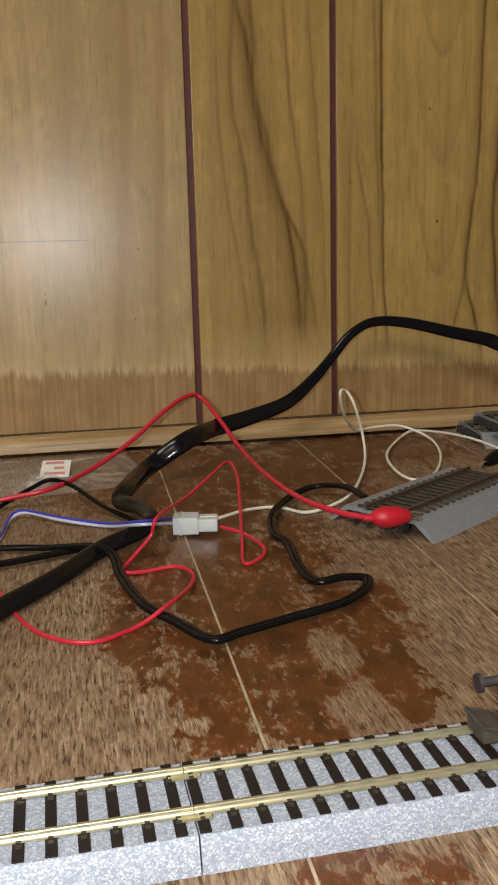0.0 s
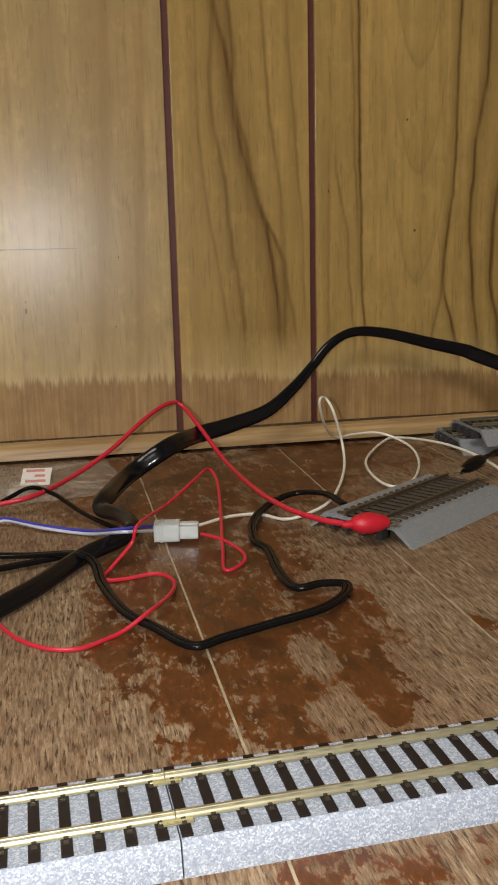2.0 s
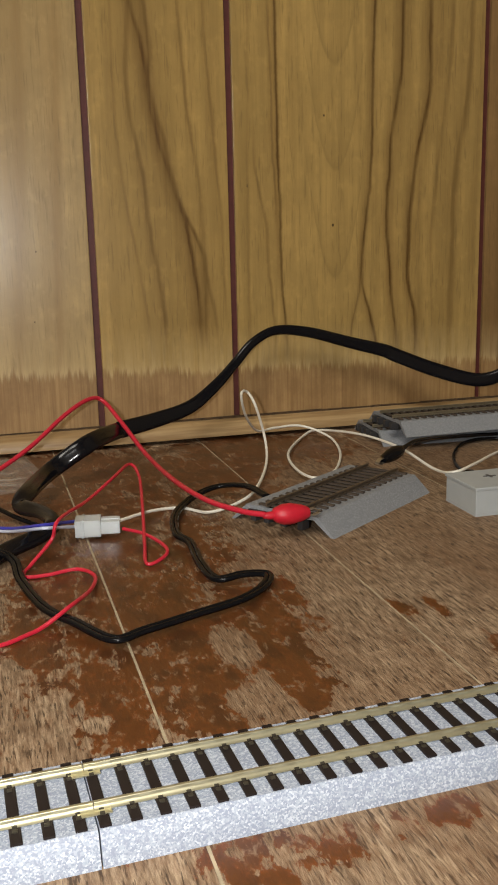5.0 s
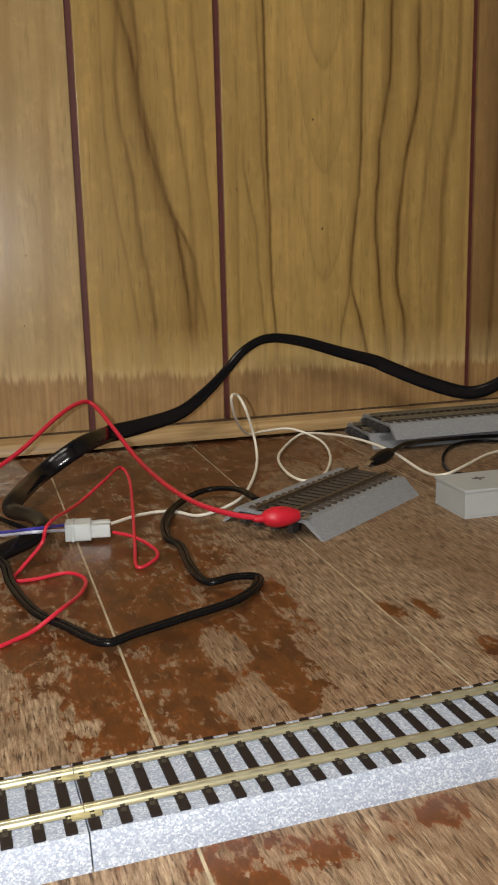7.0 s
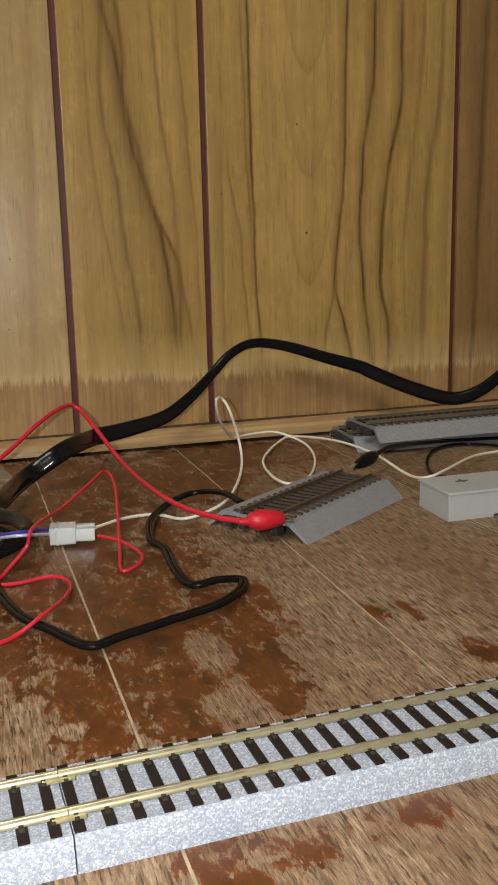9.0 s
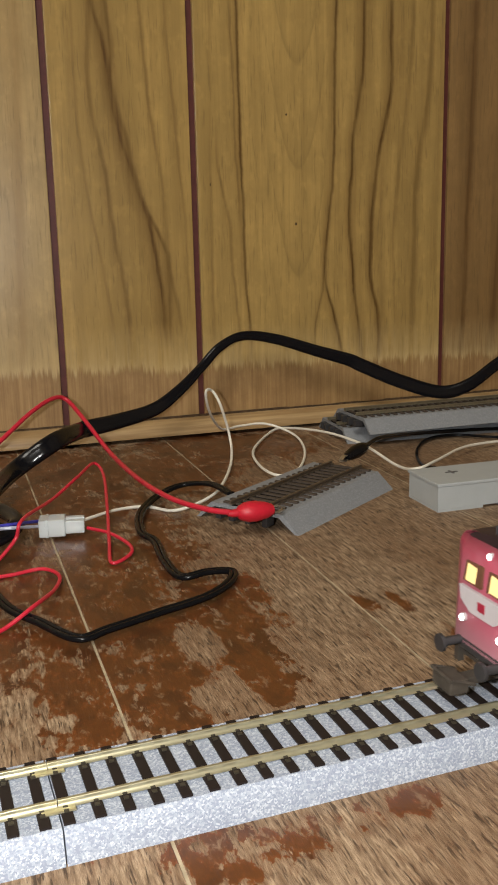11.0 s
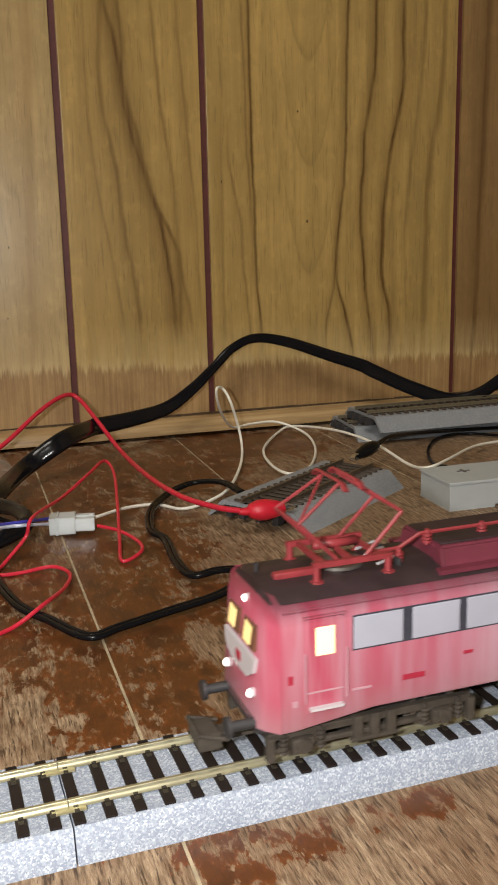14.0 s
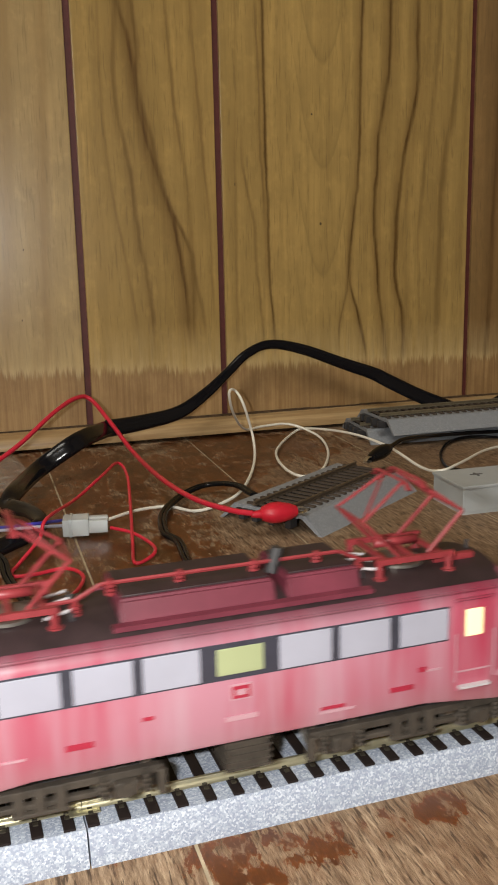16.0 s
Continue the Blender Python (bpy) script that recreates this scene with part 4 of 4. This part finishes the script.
# ---- the locomotive ----
def loco():
    top = tagged(new("model_locomotive"), "weathered pink-red model electric locomotive with lit headlamps", "model locomotive")
    E, NOSE = 0.0712, 0.0752
    sec = [(0.0172, 0.0157), (0.0176, 0.0165), (0.0176, 0.040), (0.0172, 0.0418), (0.0155, 0.0435), (0.011, 0.0452), (0.005, 0.0460), (0.0, 0.0462)]
    full = sec + [(-y, z) for y, z in reversed(sec[:-1])]

    def nose(z):
        return NOSE - max(0.0, z - 0.029) * 0.16 - max(0.0, z - 0.0405) * 0.45

    bm = bmesh.new()
    rings = []
    for x, f in ((-1, 0.70), (-1, 0.80), (-E, 0.985), (-E + 0.004, 1), (-0.058, 1), (-0.047, 1), (0.047, 1), (0.058, 1), (E - 0.004, 1), (E, 0.985), (1, 0.80), (1, 0.70)):
        ring = []
        for y, z in full:
            low = 0.0 if z > 0.0170 else -0.0025 * min(1.0, max(0.0, (min(abs(x), 0.0752) - 0.047) / 0.022))
            px = x
            if abs(x) == 1:
                px = math.copysign(nose(z) - (0.0 if f == 0.70 else 0.0009), x)
            ring.append(bm.verts.new((px, y * f, z + low - (0.0008 if abs(x) == 1 and z > 0.0440 else 0))))
        rings.append(ring)
    k = len(full)
    for r, s in zip(rings, rings[1:]):
        for i in range(k):
            bm.faces.new((r[i], r[(i + 1) % k], s[(i + 1) % k], s[i]))
    for r in (rings[0], rings[-1]):
        for i in range(6):
            bm.faces.new((r[i], r[i + 1], r[13 - i], r[14 - i]))
        bm.faces.new((r[6], r[7], r[8]))
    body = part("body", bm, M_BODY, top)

    # roof skin over the cantrail, above the body
    bm = bmesh.new()
    cap = [(0.0150, 0.0441), (0.011, 0.0457), (0.005, 0.0466), (0.0, 0.0468), (-0.005, 0.0466), (-0.011, 0.0457), (-0.0150, 0.0441), (0, 0.0425)]
    rr = [[bm.verts.new((x, y * f, z - d)) for y, z in cap] for x, f, d in ((-0.0715, 0.82, 0.0004), (-0.069, 0.97, 0.0), (0.069, 0.97, 0.0), (0.0715, 0.82, 0.0004))]
    for r, s in zip(rr, rr[1:]):
        for i in range(len(cap)):
            bm.faces.new((r[i], r[(i + 1) % len(cap)], s[(i + 1) % len(cap)], s[i]))
    bm.faces.new(rr[0]), bm.faces.new(rr[-1])
    roof = part("roof", bm, M_ROOF, top, "sooty dark roof")

    # side windows
    W0, W1 = 0.0318, 0.0398
    spans = [(-0.0527, -0.0398), (-0.0372, -0.0243), (-0.0222, -0.0093), (-0.0055, 0.0055), (0.0093, 0.0222), (0.0243, 0.0372), (0.0398, 0.0527)]
    for s in (-1, 1):
        def sidebox(x0, x1, z0, z1, d0, d1, bevel=0.0):
            return boxed(x0, x1, min(s * d0, s * d1), max(s * d0, s * d1), z0, z1, bevel=bevel)
        part("window_band", sidebox(-0.0530, 0.0530, W0 - 0.0004, W1 + 0.0004, 0.0170, 0.01768), M_FRAME, top, "dark slate window band")
        for i, (a, b) in enumerate(spans):
            if i == 3:
                part("window", sidebox(a, b, W0 + 0.0008, W1 - 0.0008, 0.0172, 0.0179, 0.0003), M_GREENPANE, top, "pale green middle window")
            else:
                part("window", sidebox(a, b, W0, W1, 0.0172, 0.01795, 0.0002), M_PANE, top, "frosted grey-white window")
        for e in (-1, 1):
            c = e * 0.0600
            door = part("cab_door", sidebox(c - 0.0046, c + 0.0046, 0.0175, 0.0410, 0.0172, 0.01785, 0.0002), M_BODY, top, "pink-red cab door")
            part("door_window", sidebox(c - 0.0024, c + 0.0024, 0.0318, 0.0388, 0.0176, 0.0181, 0.0003), M_LIT, door, "lit yellow door window")
            for d in (-0.0053, 0.0053):
                part("handrail", rod(bmesh.new(), (c + d, s * 0.0184, 0.0205), (c + d, s * 0.0184, 0.0330), 0.00020), M_DECAL, door, "pale handrail")
            part("door_step", sidebox(c - 0.0042, c + 0.0042, 0.0186, 0.0192, 0.0174, 0.0192), M_BIB, door, "pale step edge")
            part("door_line", sidebox(c - 0.0046, c + 0.0046, 0.0226, 0.0230, 0.0178, 0.01802), M_DECAL, door)
            part("gutter", sidebox(c - 0.0055, c + 0.0055, 0.0413, 0.0417, 0.0172, 0.0181), M_BODY, door)
            part("side_plate", sidebox(e * 0.0682 - 0.0011, e * 0.0682 + 0.0011, 0.0255, 0.0277, 0.0168, 0.01755), M_DEEPRED, top, "small deep red plate")
            part("number_bar", sidebox(e * 0.0676 - 0.0006, e * 0.0676 + 0.0006, 0.0198, 0.0212, 0.0172, 0.0178), M_DECAL, top)
        for x, z, w, h, mat in ((-0.0366, 0.0214, 0.0060, 0.0013, M_DEEPRED), (-0.0215, 0.0252, 0.0026, 0.0008, M_DEEPRED), (0.0225, 0.0195, 0.006, 0.0007, M_DEEPRED),
                                (0.0405, 0.0205, 0.0062, 0.0012, M_DEEPRED), (0.046, 0.0245, 0.0022, 0.0012, M_DEEPRED), (0.0, 0.0212, 0.0075, 0.0011, M_DECAL), (0.0235, 0.0185, 0.009, 0.0006, M_DECAL),
                                (-0.0505, 0.0212, 0.0050, 0.0005, M_DECAL), (0.049, 0.0243, 0.004, 0.0005, M_DECAL)):
            part("number_bar" if mat == M_DECAL else "side_plate", sidebox(x - w / 2, x + w / 2, z, z + h, 0.0174, 0.01785), mat, top)
        logo = part("emblem", sidebox(-0.0025, 0.0025, 0.0262, 0.0300, 0.0174, 0.01785), M_DECAL, top, "pale square emblem")
        part("emblem_field", sidebox(-0.0021, 0.0021, 0.0266, 0.0296, 0.0175, 0.01795), M_DEEPRED, logo)
        part("emblem_bar", sidebox(-0.0013, 0.0013, 0.0274, 0.0288, 0.0176, 0.01805), M_DECAL, logo)
        part("rain_strip", rod(bmesh.new(), (-0.070, s * 0.0166, 0.0430), (0.070, s * 0.0166, 0.0430), 0.0004), M_BODY, top)

    # the two cab ends
    for e in (-1, 1):
        def at(y, z, out=0.0):
            return Vector((e * (nose(z) + out), y, z))
        for y0, y1, win in ((0.0014, 0.0098, 1), (-0.0098, -0.0014, 1)):
            bm = bmesh.new()
            quad = [(y0, 0.0315), (y1, 0.0318), (y1 * 0.97, 0.0375), (y0, 0.0378)]
            fr = [bm.verts.new(at(y, z, 0.0002)) for y, z in quad]
            bk = [bm.verts.new(at(y, z, -0.0020)) for y, z in quad]
            bm.faces.new(fr), bm.faces.new(bk)
            for i in range(4):
                bm.faces.new((fr[i], fr[(i + 1) % 4], bk[(i + 1) % 4], bk[i]))
            pane = part("windscreen", bm, M_CABDARK, top, "dark windscreen with lit cab behind", smooth=False)
            bm = bmesh.new()
            ym, yw = (y0 + y1) / 2 + 0.0006, 0.0022
            quad = [(ym - yw, 0.0322), (ym + yw, 0.0322), (ym + yw, 0.0370), (ym - yw, 0.0366)]
            fr = [bm.verts.new(at(y, z, 0.0004)) for y, z in quad]
            bk = [bm.verts.new(at(y, z, -0.0010)) for y, z in quad]
            bm.faces.new(fr), bm.faces.new(bk)
            for i in range(4):
                bm.faces.new((fr[i], fr[(i + 1) % 4], bk[(i + 1) % 4], bk[i]))
            part("lit_cab", bm, M_CAB, pane, "yellow cab light", smooth=False)
        bm = bmesh.new()
        quad = [(-0.0112, 0.0300), (0.0112, 0.0300), (0.0100, 0.0262), (0.0055, 0.0235), (-0.0055, 0.0235), (-0.0100, 0.0262)]
        fr = [bm.verts.new(at(y, z, 0.00015)) for y, z in quad]
        bk = [bm.verts.new(at(y, z, -0.0020)) for y, z in quad]
        bm.faces.new(fr), bm.faces.new(bk)
        for i in range(6):
            bm.faces.new((fr[i], fr[(i + 1) % 6], bk[(i + 1) % 6], bk[i]))
        part("bib", bm, M_BIB, top, "white bib under the windscreen", smooth=False)
        part("emblem", boxed(*sorted((e * (NOSE - 0.001), e * (NOSE + 0.0003))), -0.0016, 0.0016, 0.0254, 0.0280), M_DEEPRED, top, "small red front emblem")
        for y, z, r in ((-0.0088, 0.0208, 0.00125), (0.0088, 0.0208, 0.00125), (0.0, 0.0412, 0.0011)):
            c = at(y, z, 0.0)
            bm = bmesh.new()
            sweep(bm, [c - Vector((e * 0.001, 0, 0)), c + Vector((e * 0.0004, 0, 0))], ring_profile(r, 12))
            ring = part("headlamp", bm, M_BIB, top, "lamp ring")
            bm = bmesh.new()
            bmesh.ops.create_uvsphere(bm, u_segments=12, v_segments=8, radius=r * 0.85, matrix=Matrix.Translation(c + Vector((e * 0.0001, 0, 0))))
            part("headlamp_glass", bm, M_HEAD, ring, "glowing white lamp")
        # buffers and coupler
        part("buffer_beam", boxed(*sorted((e * 0.0700, e * 0.0752)), -0.0120, 0.0120, 0.0112, 0.0150, bevel=0.0005), M_DARK, top, "dark buffer beam")
        for y in (-0.0100, 0.0100):
            bm = bmesh.new()
            rod(bm, (e * 0.074, y, 0.0136), (e * 0.0812, y, 0.0136), 0.0013, 10)
            rod(bm, (e * 0.0811, y, 0.0136), (e * 0.0822, y, 0.0136), 0.0026, 14)
            part("buffer", bm, M_DARK, top, "dark grey buffer")
        bm = bmesh.new()
        box(bm, *sorted((e * 0.066, e * 0.083)), -0.0022, 0.0022, 0.0058, 0.0080, bevel=0.0005)
        box(bm, *sorted((e * 0.0815, e * 0.0875)), -0.0048, 0.0048, 0.0050, 0.0092, bevel=0.0008)
        rod(bm, (e * 0.0875, -0.005, 0.0098), (e * 0.0875, 0.005, 0.0098), 0.0006)
        rod(bm, (e * 0.0875, -0.005, 0.0098), (e * 0.080, -0.005, 0.0075), 0.0006)
        rod(bm, (e * 0.0875, 0.005, 0.0098), (e * 0.080, 0.005, 0.0075), 0.0006)
        part("coupler", bm, M_BOGIE, top, "dusty brown-grey coupler")
        part("step", boxed(*sorted((e * 0.0690, e * 0.0718)), -0.0145, 0.0145, 0.0070, 0.0082), M_BOGIE, top)

    # bogies
    for e in (-1, 1):
        bogie = part("bogie", boxed(e * 0.0455 - 0.026, e * 0.0455 + 0.026, -0.0085, 0.0085, 0.0075, 0.0140, bevel=0.0008), M_DARK, top, "dusty dark bogie")
        for s in (-1, 1):
            bm = bmesh.new()
            c = e * 0.0455
            box(bm, c - 0.0275, c + 0.0275, s * 0.0132 - 0.0010, s * 0.0132 + 0.0010, 0.0100, 0.0120, bevel=0.0004)
            box(bm, c - 0.0130, c + 0.0130, s * 0.0132 - 0.0009, s * 0.0132 + 0.0009, 0.0070, 0.0084, bevel=0.0004)
            for d in (-0.0130, 0.0130):
                sweep(bm, [Vector((c + d, s * 0.0132, 0.0078)), Vector((c + d * 1.25, s * 0.0132, 0.0108))], [(-0.0009, -0.0009), (0.0009, -0.0009), (0.0009, 0.0009), (-0.0009, 0.0009)])
            for d in (-0.019, 0.019):
                box(bm, c + d - 0.0028, c + d + 0.0028, s * 0.0140 - 0.0013, s * 0.0140 + 0.0013, 0.0062, 0.0098, bevel=0.0005)
                rod(bm, (c + d, s * 0.0140, 0.0082), (c + d, s * 0.0162, 0.0082), 0.0018, 12)
                for f in (-0.0048, 0.0048):
                    for k in range(4):
                        rod(bm, (c + d + f, s * 0.0142, 0.0066 + 0.0012 * k), (c + d + f, s * 0.0142, 0.0072 + 0.0012 * k), 0.0012, 8)
                    rod(bm, (c + d + f, s * 0.0142, 0.0060), (c + d + f, s * 0.0142, 0.0118), 0.0006, 6)
            for d in (-0.0045, 0.0, 0.0045):
                box(bm, c + d - 0.0012, c + d + 0.0012, s * 0.0142 - 0.0012, s * 0.0142 + 0.0012, 0.0066, 0.0126, bevel=0.0004)
            box(bm, c - 0.0065, c + 0.0065, s * 0.0146 - 0.0008, s * 0.0146 + 0.0008, 0.0060, 0.0070, bevel=0.0003)
            for d in (-0.0272, 0.0272):
                box(bm, c + d - 0.0010, c + d + 0.0010, s * 0.0140 - 0.0012, s * 0.0140 + 0.0012, 0.0050, 0.0112, bevel=0.0003)
            part("side_frame", bm, M_BOGIE, bogie, "dusty side frame with axle boxes and springs")
    part("underfloor_box", boxed(-0.0030, 0.0080, -0.0145, 0.0145, 0.0060, 0.0165, bevel=0.0008), M_BOGIE, top, "ribbed grey underfloor box")
    for i in range(5):
        part("box_rib", boxed(-0.0032, 0.0082, -0.0149, 0.0149, 0.0066 + 0.0017 * i, 0.0071 + 0.0017 * i), M_BOGIE, top)
    part("underframe", boxed(-0.069, 0.069, -0.0110, 0.0110, 0.0140, 0.0175), M_DARK, top, "dark underframe")

    # roof gear: the long covers
    for a, b in ((-0.0252, 0.0112), (0.0143, 0.0328)):
        bm = bmesh.new()
        sec = [(-0.0115, 0.0450), (-0.0098, 0.0506), (0.0098, 0.0506), (0.0115, 0.0450)]
        rg = [[bm.verts.new((x, y, z)) for y, z in sec] for x in (a, b)]
        for i in range(4):
            bm.faces.new((rg[0][i], rg[0][(i + 1) % 4], rg[1][(i + 1) % 4], rg[1][i]))
        bm.faces.new(rg[0]), bm.faces.new(rg[1])
        bmesh.ops.bevel(bm, geom=bm.edges[:], offset=0.0006, segments=2, affect="EDGES")
        cover = part("roof_cover", bm, M_VENT, top, "faded maroon roof cover")
        part("cover_lid", boxed(a + 0.001, b - 0.001, -0.0085, 0.0085, 0.0505, 0.0511, bevel=0.0002), M_ROOF, cover, "dark cover top")
        for s in (-1, 1):
            part("walkway", boxed(a - 0.002, b + 0.002, s * 0.0125 - 0.0012, s * 0.0125 + 0.0012, 0.0448, 0.0460), M_VENT, cover)
    # busbar along the roof with insulators
    bm = bmesh.new()
    bus = [(-0.042, -0.0045, 0.0498), (-0.034, -0.0045, 0.0500), (-0.028, -0.0045, 0.0530), (0.030, -0.0045, 0.0530), (0.036, -0.0045, 0.0500), (0.042, -0.0045, 0.0498)]
    for a, b in zip(bus, bus[1:]):
        rod(bm, a, b, 0.0005)
    part("busbar", bm, M_PANTO, top, "red roof busbar")
    for x, z in ((-0.034, 0.0470), (-0.026, 0.0509), (-0.010, 0.0509), (0.008, 0.0509), (0.024, 0.0509), (0.035, 0.0470)):
        bm = bmesh.new()
        for i in range(3):
            rod(bm, (x, -0.0045, z - 0.0005 + i * 0.0009), (x, -0.0045, z + 0.0001 + i * 0.0009), 0.0013, 8)
        rod(bm, (x, -0.0045, z - 0.001), (x, -0.0045, z + 0.003), 0.0007, 8)
        part("insulator", bm, M_PANTO, top, "small red insulator")
    bm = bmesh.new()
    rod(bm, (0.0125, -0.004, 0.050), (0.0142, -0.004, 0.056), 0.0016, 8)
    part("main_switch", bm, M_DARK, top, "dark roof switch")
    for e in (-1, 1):
        part("roof_horn", boxed(*sorted((e * 0.0560, e * 0.0675)), -0.0052, -0.0030, 0.0464, 0.0482, bevel=0.0006), M_PANTO, top, "red roof horn")
        bm = bmesh.new()
        rod(bm, (e * 0.0695, 0.002, 0.0455), (e * 0.0695, 0.002, 0.0490), 0.0005)
        part("antenna", bm, M_DARK, top)
        bm = bmesh.new()
        rod(bm, (e * 0.0485, 0.0, 0.0466), (e * 0.0485, 0.0, 0.0474), 0.0062, 20)
        part("roof_plate", bm, M_WHEEL, top, "round grey roof plate")
        for y, dx in ((-0.006, 0.0), (0.001, 0.002), (0.006, -0.001)):
            part("roof_fitting", boxed(*sorted((e * (0.0305 + dx + 0.004), e * (0.0345 + dx + 0.001))), y - 0.0012, y + 0.0012, 0.0460, 0.0480, bevel=0.0003), M_DARK, top, "dark roof fitting")
            bm = bmesh.new()
            rod(bm, (e * 0.0345, y + 0.002, 0.0478), (e * 0.0410, y - 0.001, 0.0476), 0.0004)
            part("roof_conduit", bm, M_BIB, top, "pale roof conduit")
        pantograph(top, e)
    return top


def pantograph(top, e):
    """A raised diamond pantograph on four insulators, spanned along the roof."""
    c = e * 0.0485
    pan = part("pantograph", boxed(c - 0.0085, c + 0.0085, -0.0090, -0.0080, 0.0500, 0.0508), M_PANTO, top, "red raised diamond pantograph")
    bm = bmesh.new()
    for y in (-0.0085, 0.0085):
        box(bm, c - 0.0105, c + 0.0105, y - 0.0006, y + 0.0006, 0.0494, 0.0508)
    for x in (-0.0075, 0.0, 0.0075):
        box(bm, c + x - 0.0006, c + x + 0.0006, -0.0085, 0.0085, 0.0495, 0.0506)
    rod(bm, (c - 0.006, 0.002, 0.0512), (c + 0.006, 0.002, 0.0512), 0.0012, 8)
    part("base_frame", bm, M_PANTO, pan)
    for x in (-0.0095, 0.0095):
        for y in (-0.0085, 0.0085):
            bm = bmesh.new()
            rod(bm, (c + x, y, 0.0455), (c + x, y, 0.0498), 0.0009, 8)
            rod(bm, (c + x, y, 0.0455), (c + x, y, 0.0462), 0.0017, 8)
            part("insulator", bm, M_PANTO, pan)
    for s in (-1, 1):
        lower, upper = bmesh.new(), bmesh.new()
        for y in (-0.0078, 0.0078):
            rod(lower, (c + s * 0.0040, y, 0.0508), (c + s * 0.0136, y * 0.95, 0.0604), 0.00055)
            rod(upper, (c + s * 0.0136, y * 0.95, 0.0604), (c + s * 0.0020, y * 0.62, 0.0685), 0.00045)
        rod(lower, (c + s * 0.0136, -0.0075, 0.0604), (c + s * 0.0136, 0.0075, 0.0604), 0.0004)
        rod(upper, (c + s * 0.0136, -0.0074, 0.0604), (c + s * 0.0020, 0.0048, 0.0685), 0.00035)
        part("lower_arm", lower, M_PANTO, pan)
        part("upper_arm", upper, M_PANTO, pan)
    for s in (-1, 1):
        bm = bmesh.new()
        line = [Vector((c + s * 0.0022, y, z)) for y, z in ((-0.0092, 0.0676), (-0.0080, 0.0687), (-0.0062, 0.0692), (0.0062, 0.0692), (0.0080, 0.0687), (0.0092, 0.0676))]
        sweep(bm, line, [(-0.0008, -0.0003), (0.0008, -0.0003), (0.0008, 0.0003), (-0.0008, 0.0003)])
        part("contact_bow", bm, M_PANTO, pan)
    return pan


engine = loco()
SIZE = 1.0207
meshes = set()
for ob in engine.children_recursive:
    ob.location = ob.location * SIZE
    if ob.data not in meshes:
        meshes.add(ob.data)
        ob.data.transform(Matrix.Scale(SIZE, 4))


def wheelsets(top):
    out = []
    bm = bmesh.new()
    rim = [(0.0060, 0.0012), (0.0060, 0.0076), (0.0066, 0.0078), (0.0072, 0.0070), (0.0094, 0.0067), (0.0094, 0.0052), (0.0084, 0.0048), (0.0084, 0.0022), (0.0098, 0.0020), (0.0098, 0.0012)]
    for i in range(24):
        a, b = 2 * math.pi * i / 24, 2 * math.pi * (i + 1) / 24
        for (y0, r0), (y1, r1) in zip(rim, rim[1:]):
            bm.faces.new([bm.verts.new((r * math.cos(q), y, r * math.sin(q))) for y, r, q in ((y0, r0, a), (y1, r1, a), (y1, r1, b), (y0, r0, b))])
    bmesh.ops.remove_doubles(bm, verts=bm.verts, dist=1e-6)
    wheel = mesh_of(bm, "wheel", M_WHEEL)
    axle = mesh_of(rod(bmesh.new(), (0, -0.0125, 0), (0, 0.0125, 0), 0.0013, 10), "wheelset", M_WHEEL)
    for c in (-0.0655, -0.0269, 0.0269, 0.0655):
        ob = part("wheelset", axle, None, top, "steel wheels on an axle", m=pose(c, 0, 0.0088))
        for turn in (0, 180):
            part("wheel", wheel, None, ob, m=pose(0, 0, 0, 0, 0, turn))
        out.append((ob, c))
    return out


axles = wheelsets(engine)

# place of the locomotive's middle along the track
RUN = [(0, 0.1818), (0.5, 0.1935), (1, 0.2060), (1.5, 0.2185), (2, 0.2305), (3, 0.2500), (4, 0.2620), (5, 0.2680), (6.5, 0.2700), (7.5, 0.2680), (8.5, 0.2590), (9.2, 0.2492),
       (10, 0.2354), (10.2, 0.2318), (11, 0.2153), (11.7, 0.2010), (12.3, 0.1891), (12.5, 0.1856), (13, 0.1725), (13.5, 0.1571), (14, 0.1417), (14.5, 0.1255), (15, 0.1082), (15.5, 0.0850), (16, 0.0579)]


def run_at(t):
    for i in range(len(RUN) - 1):
        if t <= RUN[i + 1][0] + 1e-6:
            break
    (t0, a), (t1, b) = RUN[i], RUN[i + 1]
    ma = (b - RUN[i - 1][1]) / (t1 - RUN[i - 1][0]) if i else (b - a) / (t1 - t0)
    mb = (RUN[i + 2][1] - a) / (RUN[i + 2][0] - t0) if i + 2 < len(RUN) else (b - a) / (t1 - t0)
    h, s = t1 - t0, (t - t0) / (t1 - t0)
    return (2 * s ** 3 - 3 * s * s + 1) * a + (s ** 3 - 2 * s * s + s) * h * ma + (3 * s * s - 2 * s ** 3) * b + (s ** 3 - s * s) * h * mb


# slow sinking of the cable arch, degrees
SAG = [(0, 0), (1.5, 0.6), (3.5, 0.9), (4.2, 1.2), (5.3, 2.6), (7, 3.8), (9, 4.2), (10.5, 4.5), (12.5, 5.1), (14, 6.1), (16, 7.4)]


def motions():
    times = [i / 5 for i in range(81)]
    walk(engine, [(t, TRACK @ pose(run_at(t) * SIZE, 0, RAIL_TOP - 0.0020)) for t in times])
    walk(cable_arch, [(t, pose(*PIVOT, 0, a, 0)) for t, a in SAG])
    for ob, c in axles:
        walk(ob, [(t, pose(c, 0, 0.0088, 0, math.degrees((run_at(t) - run_at(0)) * SIZE / 0.0068), 0)) for t in times])


motions()
